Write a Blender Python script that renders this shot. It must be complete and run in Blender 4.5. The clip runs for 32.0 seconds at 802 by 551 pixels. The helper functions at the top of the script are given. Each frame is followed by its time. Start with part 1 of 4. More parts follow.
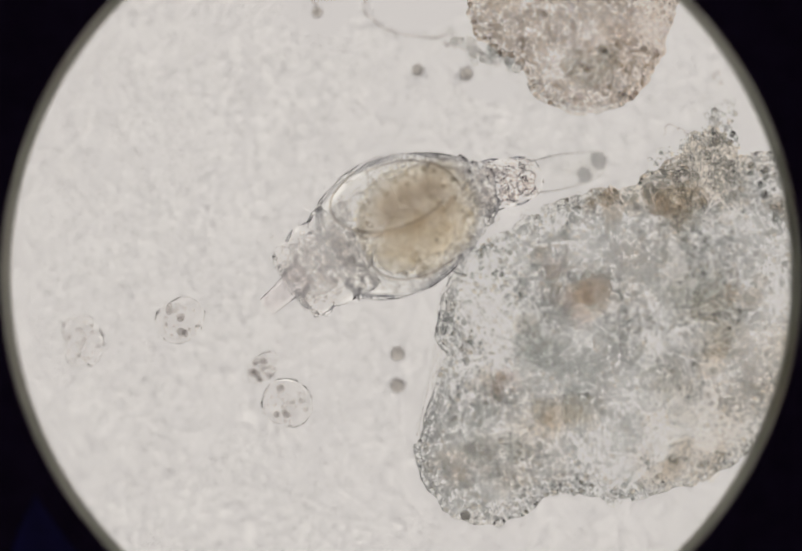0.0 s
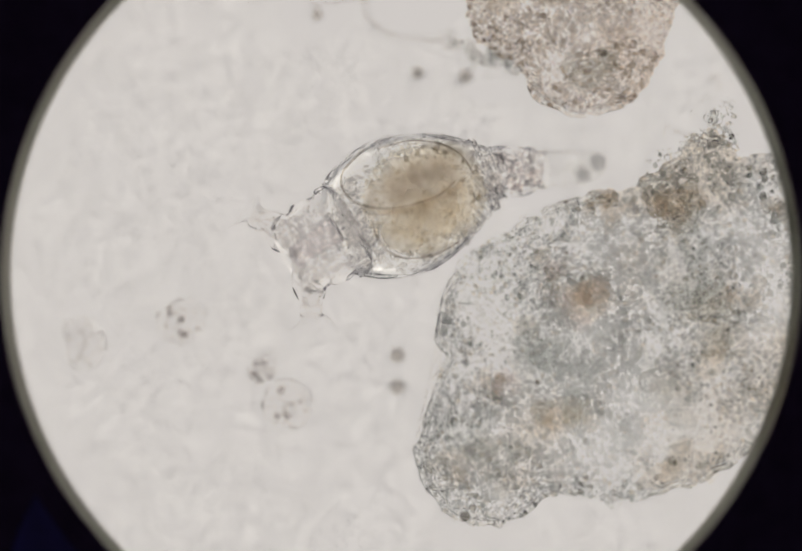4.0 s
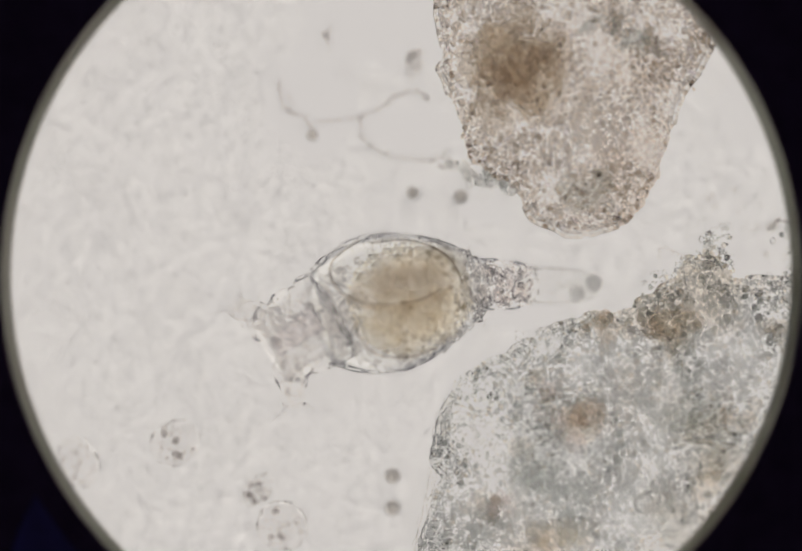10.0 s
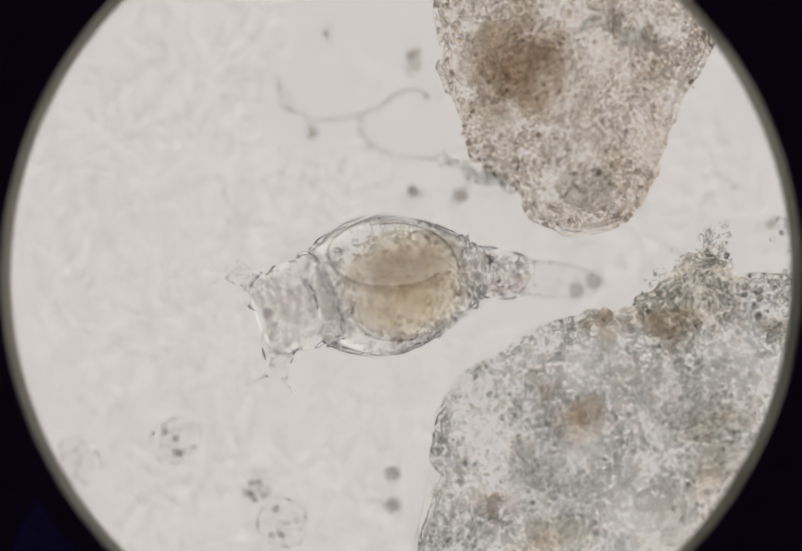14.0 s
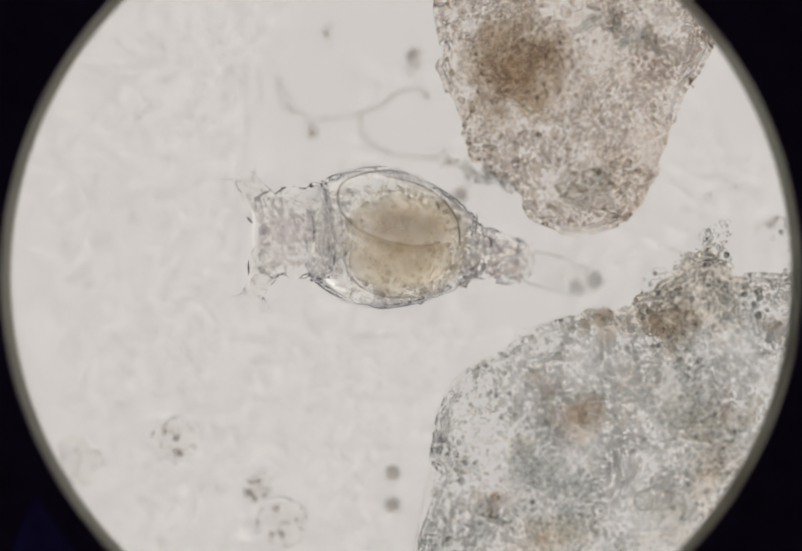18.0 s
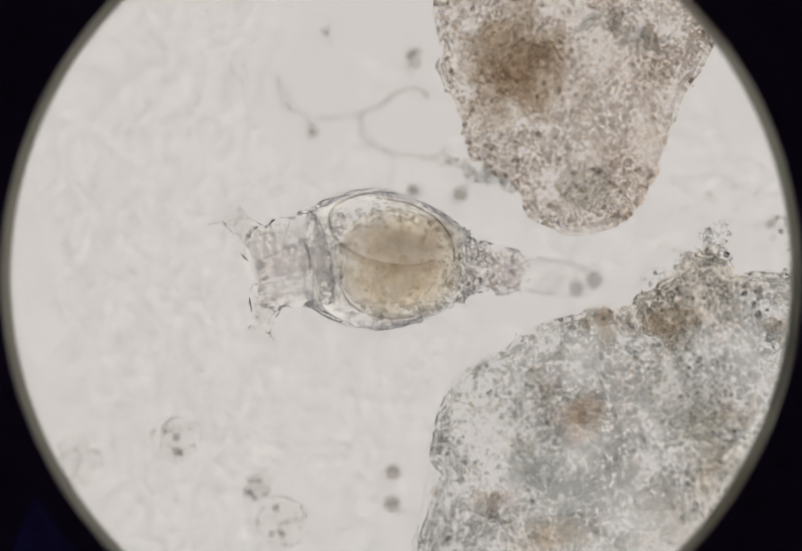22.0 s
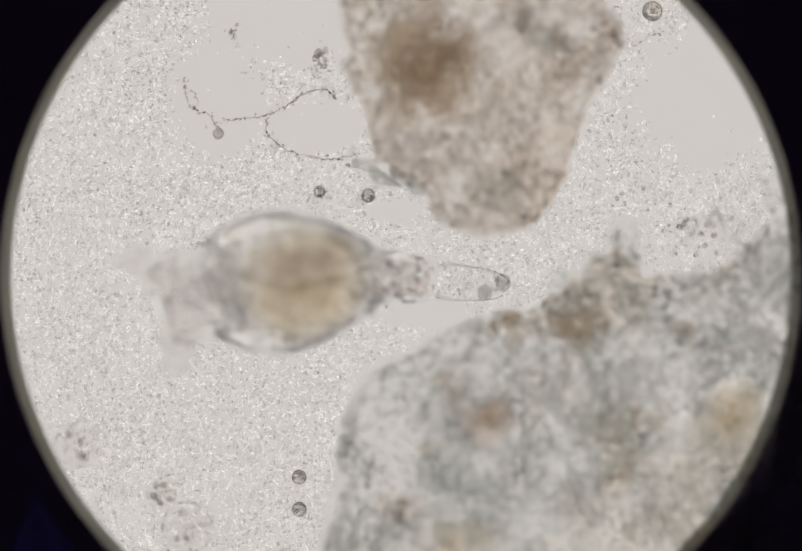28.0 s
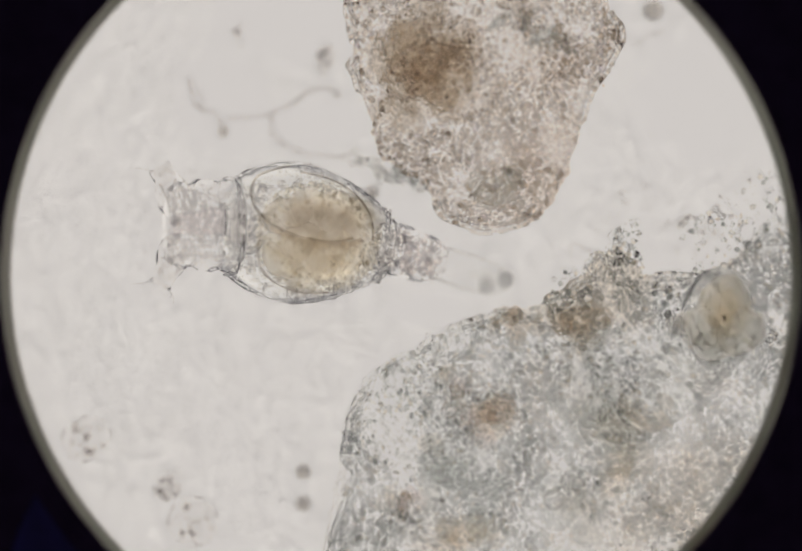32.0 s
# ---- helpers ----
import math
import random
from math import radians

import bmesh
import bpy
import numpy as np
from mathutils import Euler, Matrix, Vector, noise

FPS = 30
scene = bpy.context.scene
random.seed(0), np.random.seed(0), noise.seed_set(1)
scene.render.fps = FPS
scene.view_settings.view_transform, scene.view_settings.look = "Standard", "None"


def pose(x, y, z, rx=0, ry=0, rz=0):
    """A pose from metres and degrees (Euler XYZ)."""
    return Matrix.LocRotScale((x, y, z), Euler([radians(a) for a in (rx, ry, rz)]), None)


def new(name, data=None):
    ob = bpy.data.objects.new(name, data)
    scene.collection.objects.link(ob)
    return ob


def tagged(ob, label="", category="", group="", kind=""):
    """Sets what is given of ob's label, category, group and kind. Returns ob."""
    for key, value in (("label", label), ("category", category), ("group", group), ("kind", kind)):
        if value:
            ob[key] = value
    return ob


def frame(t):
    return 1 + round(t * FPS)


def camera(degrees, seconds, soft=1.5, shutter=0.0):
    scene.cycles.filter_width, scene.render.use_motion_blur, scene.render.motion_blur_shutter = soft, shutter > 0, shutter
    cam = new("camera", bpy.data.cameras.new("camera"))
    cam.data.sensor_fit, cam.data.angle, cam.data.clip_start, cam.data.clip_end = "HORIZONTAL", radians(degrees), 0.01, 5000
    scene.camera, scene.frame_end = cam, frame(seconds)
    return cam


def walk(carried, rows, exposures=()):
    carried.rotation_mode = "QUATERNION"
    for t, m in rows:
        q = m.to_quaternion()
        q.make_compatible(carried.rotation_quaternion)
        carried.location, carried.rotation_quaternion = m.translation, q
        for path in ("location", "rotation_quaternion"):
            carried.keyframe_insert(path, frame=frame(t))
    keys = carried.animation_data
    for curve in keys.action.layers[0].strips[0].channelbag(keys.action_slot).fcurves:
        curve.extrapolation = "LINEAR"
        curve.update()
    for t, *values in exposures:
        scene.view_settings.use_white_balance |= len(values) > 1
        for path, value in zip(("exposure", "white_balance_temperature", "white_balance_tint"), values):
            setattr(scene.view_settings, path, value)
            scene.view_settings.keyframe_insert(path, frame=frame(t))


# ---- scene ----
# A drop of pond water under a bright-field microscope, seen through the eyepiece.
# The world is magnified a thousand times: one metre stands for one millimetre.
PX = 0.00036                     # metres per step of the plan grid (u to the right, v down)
FAR = 6.464                      # from the lens to the plane of sharp focus
cam = camera(5.0, 32.0, soft=1.9)
cam.data.dof.use_dof = True
cam.data.dof.focus_distance = FAR
cam.data.dof.aperture_fstop = 0.58


def at(u, v, z=0.0):
    return Vector(((u - 784.0) * PX, (538.5 - v) * PX, z))


# seconds, shift of the slide in the view (u, v), height of the focal plane
STAGE = [(0.0, 10, -238, 0.043), (1.0, 11, -238, 0.043), (1.3, 12, -237, 0.038), (1.5, 13, -234, 0.034), (1.8, 11, -237, 0.042),
         (2.0, 10, -237, 0.052), (2.5, 9, -237, 0.058), (3.0, 7, -236, 0.075), (3.5, 8, -234, 0.064), (5.5, 13, -237, 0.070), (5.8, 11, -236, 0.083),
         (6.0, 10, -233, 0.088), (6.3, 12, -232, 0.076), (6.5, 12, -231, 0.066), (7.0, 11, -230, 0.064), (7.5, 10, -230, 0.062), (8.0, 10, -231, 0.058),
         (8.5, 9, -231, 0.052), (8.7, 10, -215, 0.048), (9.0, 14, -131, 0.050), (9.3, 7, -18, 0.050), (9.5, 4, 8, 0.052), (10.0, 0, 3, 0.053),
         (11.0, 0, 4, 0.051), (11.5, 0, 4, 0.043), (12.0, -1, 0, 0.055), (13.0, 0, 0, 0.058), (14.5, 0, -1, 0.060),
         (16.5, 1, -1, 0.064), (18.0, 0, -2, 0.063), (20.0, 0, -3, 0.060), (22.0, 0, -3, 0.062), (23.0, 3, -2, 0.062), (23.5, 7, 4, 0.062), (23.8, -70, 6, 0.060),
         (24.0, -157, 5, 0.058), (24.2, -174, 3, 0.056), (24.5, -179, 1, 0.054), (25.0, -181, 2, 0.056), (25.5, -180, 4, 0.028), (26.2, -180, 4, 0.006), (27.5, -181, 3, 0.001),
         (28.0, -182, 2, 0.001), (29.0, -181, 2, 0.003), (29.5, -181, 1, 0.010), (30.0, -181, -2, 0.028), (30.5, -181, -4, 0.040), (31.0, -176, -4, 0.058), (31.5, -177, -4, 0.063), (32.0, -176, -4, 0.063)]
EYE = [(t, pose(-du * PX, dv * PX, FAR + f)) for t, du, dv, f in STAGE]
walk(cam, EYE)

# ---- light: a dark room, and the lamp under the stage ----
scene.cycles.max_bounces = 32
scene.cycles.transmission_bounces = 32
world = bpy.data.worlds.new("dark_room")
world.use_nodes = True
scene.world = world
world.node_tree.nodes["Background"].inputs[0].default_value = (0.055, 0.040, 0.075, 1)
world.node_tree.nodes["Background"].inputs[1].default_value = 1.0


# ---- materials ----
def nodes_of(name):
    mat = bpy.data.materials.new(name)
    mat.use_nodes = True
    nt = mat.node_tree
    return mat, nt, nt.nodes["Principled BSDF"]


def link_noise(nt, scale, detail=3.0, rough=0.55):
    tc = nt.nodes.new("ShaderNodeTexCoord")
    tex = nt.nodes.new("ShaderNodeTexNoise")
    tex.inputs["Scale"].default_value = scale
    tex.inputs["Detail"].default_value = detail
    tex.inputs["Roughness"].default_value = rough
    nt.links.new(tc.outputs["Object"], tex.inputs["Vector"])
    return tex


def ramp_of(nt, source, stops):
    ramp = nt.nodes.new("ShaderNodeValToRGB")
    els = ramp.color_ramp.elements
    while len(els) < len(stops):
        els.new(0.5)
    for el, (p, c) in zip(els, stops):
        el.position, el.color = p, (*c, 1)
    nt.links.new(source, ramp.inputs[0])
    return ramp


def clear(name, low, high, ior=1.05, rough=0.0, scale=60.0, bump=0.0, bump_scale=300.0, per_piece=False, stain=None, stain_scale=12.0, fine=None, mixed=None):
    """See-through living or mineral matter in water: tint between two colours, soft stains, fine relief."""
    mat, nt, bsdf = nodes_of(name)
    bsdf.inputs["Transmission Weight"].default_value = 1.0
    bsdf.inputs["IOR"].default_value = ior
    bsdf.inputs["Roughness"].default_value = rough
    if per_piece:
        geo = nt.nodes.new("ShaderNodeNewGeometry")
        source = geo.outputs["Random Per Island"]
    else:
        source = link_noise(nt, scale, 5.0, 0.62).outputs["Fac"]
    ramp = ramp_of(nt, source, [(0.32 if not per_piece else 0.0, low), (0.64 if not per_piece else 1.0, high)])
    if mixed:
        ramp = ramp_of(nt, source, mixed)
    colour = ramp.outputs[0]
    if stain:
        second = ramp_of(nt, link_noise(nt, stain_scale, 3.0, 0.6).outputs["Fac"], [(0.46, (1, 1, 1)), (0.66, stain)])
        mix = nt.nodes.new("ShaderNodeMix")
        mix.data_type, mix.blend_type = "RGBA", "MULTIPLY"
        mix.inputs[0].default_value = 1.0
        nt.links.new(colour, mix.inputs[6])
        nt.links.new(second.outputs[0], mix.inputs[7])
        colour = mix.outputs[2]
    if fine:
        speckle = ramp_of(nt, link_noise(nt, fine[1], 2.0, 0.5).outputs["Fac"], [(0.36, fine[0]), (0.56, (1, 1, 1))])
        mix = nt.nodes.new("ShaderNodeMix")
        mix.data_type, mix.blend_type = "RGBA", "MULTIPLY"
        mix.inputs[0].default_value = 1.0
        nt.links.new(colour, mix.inputs[6])
        nt.links.new(speckle.outputs[0], mix.inputs[7])
        colour = mix.outputs[2]
    nt.links.new(colour, bsdf.inputs["Base Color"])
    if bump:
        b = nt.nodes.new("ShaderNodeBump")
        b.inputs["Strength"].default_value = bump
        b.inputs["Distance"].default_value = 0.003
        nt.links.new(link_noise(nt, bump_scale, 3.0).outputs["Fac"], b.inputs["Height"])
        nt.links.new(b.outputs[0], bsdf.inputs["Normal"])
    return mat


GLASS = clear("slide_glass", (0.985, 0.99, 0.985), (0.995, 0.995, 0.99), 1.33, scale=2.0)
SKIN = clear("clear_cuticle", (0.95, 0.955, 0.95), (0.99, 0.99, 0.985), 1.06, scale=50.0, bump=0.10, bump_scale=120.0)
LINING = clear("inner_lining", (0.97, 0.97, 0.965), (0.995, 0.995, 0.99), 1.03, scale=50.0, bump=0.12, bump_scale=120.0)
SKIN_THICK = clear("wrinkled_cuticle", (0.965, 0.96, 0.955), (1.0, 0.995, 0.99), 1.058, scale=50.0, bump=0.22, bump_scale=170.0)
DRIFT_SKIN = clear("creeper_cuticle", (0.93, 0.94, 0.935), (0.985, 0.985, 0.98), 1.07, scale=50.0, bump=0.1, bump_scale=120.0)
FOOT_SKIN = clear("foot_cuticle", (0.945, 0.945, 0.94), (0.985, 0.985, 0.98), 1.03, scale=60.0, bump=0.08, bump_scale=140.0)
TIP_SKIN = clear("foot_tip_cuticle", (0.88, 0.88, 0.875), (0.96, 0.96, 0.955), 1.022, scale=60.0)
SNOUT_SKIN = clear("snout_cuticle", (0.86, 0.83, 0.835), (0.95, 0.925, 0.93), 1.13, scale=90.0)
CELL_SKIN = clear("foot_cell", (0.985, 0.975, 0.97), (1.0, 0.99, 0.985), 1.072, scale=110.0, bump=0.25, bump_scale=150.0)
GUT_LINE = clear("stomach_wall_line", (0.66, 0.62, 0.57), (0.80, 0.76, 0.71), 1.07, scale=90.0)
GUT_SEAM = clear("gut_crease", (0.78, 0.72, 0.65), (0.88, 0.83, 0.77), 1.03, rough=0.1, scale=60.0)
FOLD = clear("cuticle_fold", (0.965, 0.96, 0.96), (0.99, 0.985, 0.98), 1.095, scale=90.0)
TISSUE = clear("clear_tissue", (0.99, 0.985, 0.98), (1.0, 0.995, 0.99), 1.05, scale=120.0, bump=0.5, bump_scale=190.0)
GUT = clear("gut_content", (0.935, 0.915, 0.880), (0.988, 0.978, 0.955), 1.008, rough=0.10, scale=110.0, bump=0.8, bump_scale=330.0)
NECK = clear("neck_grey", (0.90, 0.885, 0.885), (0.96, 0.95, 0.95), 1.02, scale=110.0, bump=0.3, bump_scale=160.0)
GUT_DARK = clear("gut_core", (0.898, 0.878, 0.852), (0.928, 0.908, 0.886), 1.02, rough=0.42, scale=45.0)
GUT_GOLD = clear("gut_gold", (0.91, 0.882, 0.838), (0.955, 0.932, 0.895), 1.02, rough=0.30, scale=60.0)
OCHRE = clear("ochre_gut", (0.945, 0.915, 0.865), (0.98, 0.96, 0.93), 1.012, rough=0.35, scale=60.0)
GUT_GRAIN = clear("gut_grain", (0.95, 0.93, 0.89), (1.0, 0.995, 0.98), 1.065, per_piece=True)
CILIA = clear("cilia_hair", (0.93, 0.93, 0.935), (0.98, 0.98, 0.98), 1.035, scale=90.0)
MATRIX = clear("debris_matrix", (0.86, 0.875, 0.868), (1.0, 1.0, 1.0), 1.05, rough=0.0, scale=38.0, bump=0.4, bump_scale=200.0, stain=(0.86, 0.77, 0.66), stain_scale=9.0, fine=((0.78, 0.785, 0.78), 270.0))
MATRIX_B = clear("debris_matrix_brown", (0.835, 0.79, 0.755), (0.965, 0.925, 0.89), 1.05, rough=0.0, scale=36.0, bump=0.4, bump_scale=210.0, stain=(0.82, 0.71, 0.62), stain_scale=9.0, fine=((0.83, 0.80, 0.77), 270.0))
BASE = clear("debris_underside", (0.94, 0.94, 0.94), (1.0, 1.0, 1.0), 1.03, scale=26.0)
GRAIN = clear("debris_grain", (0.85, 0.86, 0.85), (1.0, 1.0, 1.0), 1.13, per_piece=True,
              mixed=[(0.0, (0.60, 0.62, 0.60)), (0.05, (0.66, 0.67, 0.65)), (0.09, (0.90, 0.86, 0.79)), (0.18, (0.93, 0.895, 0.84)), (0.24, (0.86, 0.875, 0.865)), (1.0, (1.0, 1.0, 1.0))])
GRAIN_B = clear("debris_grain_brown", (0.85, 0.80, 0.745), (1.0, 0.985, 0.96), 1.12, per_piece=True,
                mixed=[(0.0, (0.62, 0.58, 0.53)), (0.05, (0.68, 0.63, 0.57)), (0.10, (0.86, 0.80, 0.73)), (0.5, (0.94, 0.905, 0.86)), (0.85, (1.0, 0.985, 0.96)), (1.0, (0.97, 0.95, 1.0))])
TAN = clear("tan_inclusion", (0.895, 0.868, 0.828), (0.962, 0.946, 0.922), 1.012, rough=0.25, scale=70.0)
RUST = clear("rust_inclusion", (0.885, 0.85, 0.84), (0.96, 0.94, 0.932), 1.015, rough=0.2, scale=70.0)
BROWN = clear("brown_inclusion", (0.852, 0.818, 0.775), (0.94, 0.918, 0.888), 1.015, rough=0.2, scale=70.0)
SMOKE = clear("grey_inclusion", (0.862, 0.869, 0.862), (0.945, 0.951, 0.947), 1.015, rough=0.2, scale=60.0)
STREAK = clear("dark_streak", (0.80, 0.805, 0.80), (0.90, 0.905, 0.90), 1.015, rough=0.2, scale=70.0)
# Toes look dark by refraction; that darkness is put into the tint.
TOE = clear("toe_dark_tint", (0.62, 0.62, 0.62), (0.76, 0.76, 0.755), 1.05, rough=0.1, scale=90.0)
OUTLINE = clear("foot_outline", (0.50, 0.50, 0.50), (0.68, 0.68, 0.67), 1.08, scale=90.0)
CRUMB = clear("debris_crumb", (0.74, 0.73, 0.71), (0.90, 0.89, 0.875), 1.10, scale=150.0)
SPECK = clear("dark_speck", (0.56, 0.54, 0.53), (0.76, 0.74, 0.73), 1.08, scale=90.0)
BEAD = clear("bead", (0.46, 0.44, 0.41), (0.67, 0.64, 0.61), 1.22, scale=200.0)
TAN_BEAD = clear("tan_bead", (0.62, 0.52, 0.42), (0.80, 0.70, 0.60), 1.07, scale=150.0)
LAWN = clear("bacteria", (0.965, 0.96, 0.955), (1.0, 1.0, 1.0), 1.17, rough=0.44, scale=34.0)
_nt = LAWN.node_tree
_geo, _map = _nt.nodes.new("ShaderNodeNewGeometry"), _nt.nodes.new("ShaderNodeMapRange")
_map.inputs["To Min"].default_value, _map.inputs["To Max"].default_value = 1.08, 1.25
_nt.links.new(_geo.outputs["Random Per Island"], _map.inputs["Value"])
_nt.links.new(_map.outputs[0], _nt.nodes["Principled BSDF"].inputs["IOR"])
MEMBRANE = clear("debris_membrane", (0.93, 0.935, 0.93), (0.99, 0.99, 0.985), 1.15, scale=90.0, bump=0.2, bump_scale=140.0)
LOBE_GRAIN = clear("tissue_grain", (0.94, 0.93, 0.92), (1.0, 1.0, 1.0), 1.065, per_piece=True)
LOBE = clear("crown_tissue", (0.98, 0.972, 0.968), (1.0, 0.995, 0.99), 1.052, scale=120.0, bump=0.25, bump_scale=190.0)
CELL_WALL = clear("cell_wall", (0.90, 0.89, 0.89), (0.98, 0.975, 0.97), 1.095, scale=90.0, bump=0.3, bump_scale=130.0)
PELLICLE = clear("clear_cell", (0.93, 0.93, 0.93), (1.0, 1.0, 1.0), 1.045, scale=90.0, bump=0.3, bump_scale=150.0)

BLACK, _nt, _b = nodes_of("black_anodised")
_r = ramp_of(_nt, link_noise(_nt, 40.0).outputs["Fac"], [(0.3, (0.07, 0.05, 0.08)), (0.7, (0.11, 0.085, 0.13))])
_nt.links.new(_r.outputs[0], _b.inputs["Base Color"])
_b.inputs["Roughness"].default_value = 0.8
# Frosted stand-in for the lit tube wall; its tint sets the brightness.
RIM, _nt, _b = nodes_of("lit_wall_rim")
_r = ramp_of(_nt, link_noise(_nt, 9.0).outputs["Fac"], [(0.3, (0.150, 0.156, 0.130)), (0.7, (0.190, 0.182, 0.160))])
_nt.links.new(_r.outputs[0], _b.inputs["Base Color"])
_b.inputs["Roughness"].default_value = 0.35
_b.inputs["Transmission Weight"].default_value = 1.0
_b.inputs["IOR"].default_value = 1.2
# Blue of a dim reflection on the barrel, put into the colour.
BLUE, _nt, _b = nodes_of("reflected_blue")
_r = ramp_of(_nt, link_noise(_nt, 18.0).outputs["Fac"], [(0.35, (0.05, 0.06, 0.20)), (0.65, (0.08, 0.10, 0.36))])
_nt.links.new(_r.outputs[0], _b.inputs["Base Color"])
_b.inputs["Roughness"].default_value = 0.5

LAMP, _nt, _b = nodes_of("lit_diffuser")
_tc = _nt.nodes.new("ShaderNodeTexCoord")
_len = _nt.nodes.new("ShaderNodeVectorMath")
_len.operation = "LENGTH"
_nt.links.new(_tc.outputs["Object"], _len.inputs[0])
_half = _nt.nodes.new("ShaderNodeMath")
_half.operation = "MULTIPLY"
_half.inputs[1].default_value = 0.127
_nt.links.new(_len.outputs["Value"], _half.inputs[0])
# Even centre; bright ring and dim outer field are added to lift refracted edges.
_r = ramp_of(_nt, _half.outputs[0], [(0.0, (0.42, 0.42, 0.42)), (0.265, (0.42, 0.42, 0.42)), (0.305, (1.0, 0.99, 0.97)), (0.385, (1.0, 0.99, 0.97)), (0.46, (0.325, 0.332, 0.338)), (1.0, (0.262, 0.27, 0.277))])
_mul = _nt.nodes.new("ShaderNodeMix")
_mul.data_type, _mul.blend_type = "RGBA", "MULTIPLY"
_mul.inputs[0].default_value = 1.0
_mul.inputs[7].default_value = (0.993, 0.95, 0.864, 1)
_nt.links.new(_r.outputs[0], _mul.inputs[6])
_b.inputs["Base Color"].default_value = (0.8, 0.8, 0.8, 1)
_nt.links.new(_mul.outputs[2], _b.inputs["Emission Color"])
_b.inputs["Emission Strength"].default_value = 1.465


# ---- mesh helpers ----
def link_mesh(name, verts, faces, mat, parent=None, label="", smooth=True):
    me = bpy.data.meshes.new(name)
    me.from_pydata([tuple(v) for v in verts], [], [tuple(f) for f in faces])
    me.materials.append(mat)
    if smooth:
        me.polygons.foreach_set("use_smooth", [True] * len(me.polygons))
    me.update()
    ob = new(name, me)
    if parent is not None:
        ob.parent = parent
    if label:
        ob["label"] = label
    return ob


def empty(name, place=(0, 0, 0)):
    ob = new(name)
    ob.empty_display_size = 0.01
    ob.location = place
    return ob


_tables = {}


def vnoise(x, y, seed=0):
    """Smooth noise from 0 to 1 over arrays of places."""
    if seed not in _tables:
        _tables[seed] = np.random.RandomState(seed).rand(256, 256)
    tab = _tables[seed]
    xi, yi = np.floor(x).astype(int), np.floor(y).astype(int)
    fx, fy = x - xi, y - yi
    fx, fy = fx * fx * (3 - 2 * fx), fy * fy * (3 - 2 * fy)
    a, b = tab[xi % 256, yi % 256], tab[(xi + 1) % 256, yi % 256]
    c, d = tab[xi % 256, (yi + 1) % 256], tab[(xi + 1) % 256, (yi + 1) % 256]
    return (a * (1 - fx) + b * fx) * (1 - fy) + (c * (1 - fx) + d * fx) * fy


def fnoise(x, y, wave, seed, octaves=3):
    s, w, tot = 0.0, 1.0, 0.0
    for k in range(octaves):
        s = s + w * vnoise(x / wave * 2 ** k + 17.3 * k + 400, y / wave * 2 ** k + 9.1 * k + 400, seed + k)
        tot += w
        w *= 0.55
    return s / tot


def ball(level):
    bm = bmesh.new()
    bmesh.ops.create_icosphere(bm, subdivisions=level, radius=1.0)
    v = np.array([x.co[:] for x in bm.verts])
    f = np.array([[x.index for x in p.verts] for p in bm.faces])
    bm.free()
    return v, f


BALL1, BALL2, BALL3, BALL4 = ball(1), ball(2), ball(3), ball(4)


BALL0 = (np.array([(1, 0, 0), (-1, 0, 0), (0, 1, 0), (0, -1, 0), (0, 0, 1), (0, 0, -1)], float),
         np.array([(0, 2, 4), (2, 1, 4), (1, 3, 4), (3, 0, 4), (2, 0, 5), (1, 2, 5), (3, 1, 5), (0, 3, 5)]))


def lumpy(centre, radii, turn=0.0, rough=0.15, seed=0, level=3, wave=0.9):
    """A lumpy rounded body; centre and radii in metres."""
    v, f = {1: BALL1, 2: BALL2, 3: BALL3, 4: BALL4}[level]
    n = fnoise(v[:, 0] + 3 + 0.7 * v[:, 2], v[:, 1] + 5 - 0.6 * v[:, 2], wave, seed, 3) - 0.5
    w = v * (1 + 2 * rough * n)[:, None] * np.array(radii)
    c, s = math.cos(turn), math.sin(turn)
    w = np.stack([w[:, 0] * c - w[:, 1] * s, w[:, 0] * s + w[:, 1] * c, w[:, 2]], 1)
    return w + np.array(centre), f


def join(pieces):
    vs, fs, n = [], [], 0
    for v, f in pieces:
        vs.append(np.asarray(v))
        fs.extend([[i + n for i in p] for p in f])
        n += len(v)
    return np.concatenate(vs), fs


def scatter(places, sizes, seed, level=1, flat=0.8, long=1.0):
    """Many small grains in one mesh."""
    rng = np.random.RandomState(seed)
    v, f = {9: BALL0, 1: BALL1, 2: BALL2}[level]
    out_v, out_f = [], []
    for k, (p, r) in enumerate(zip(places, sizes)):
        sx, sy = rng.uniform(0.7, 1.3, 2)
        a = rng.uniform(0, math.pi)
        c, s = math.cos(a), math.sin(a)
        w = v * np.array([sx * long, sy, flat]) * r * (1 + rng.uniform(-0.15, 0.15, (len(v), 1)))
        out_v.append(np.stack([w[:, 0] * c - w[:, 1] * s, w[:, 0] * s + w[:, 1] * c, w[:, 2]], 1) + p)
        out_f.append(f + k * len(v))
    return np.concatenate(out_v), np.concatenate(out_f).tolist()


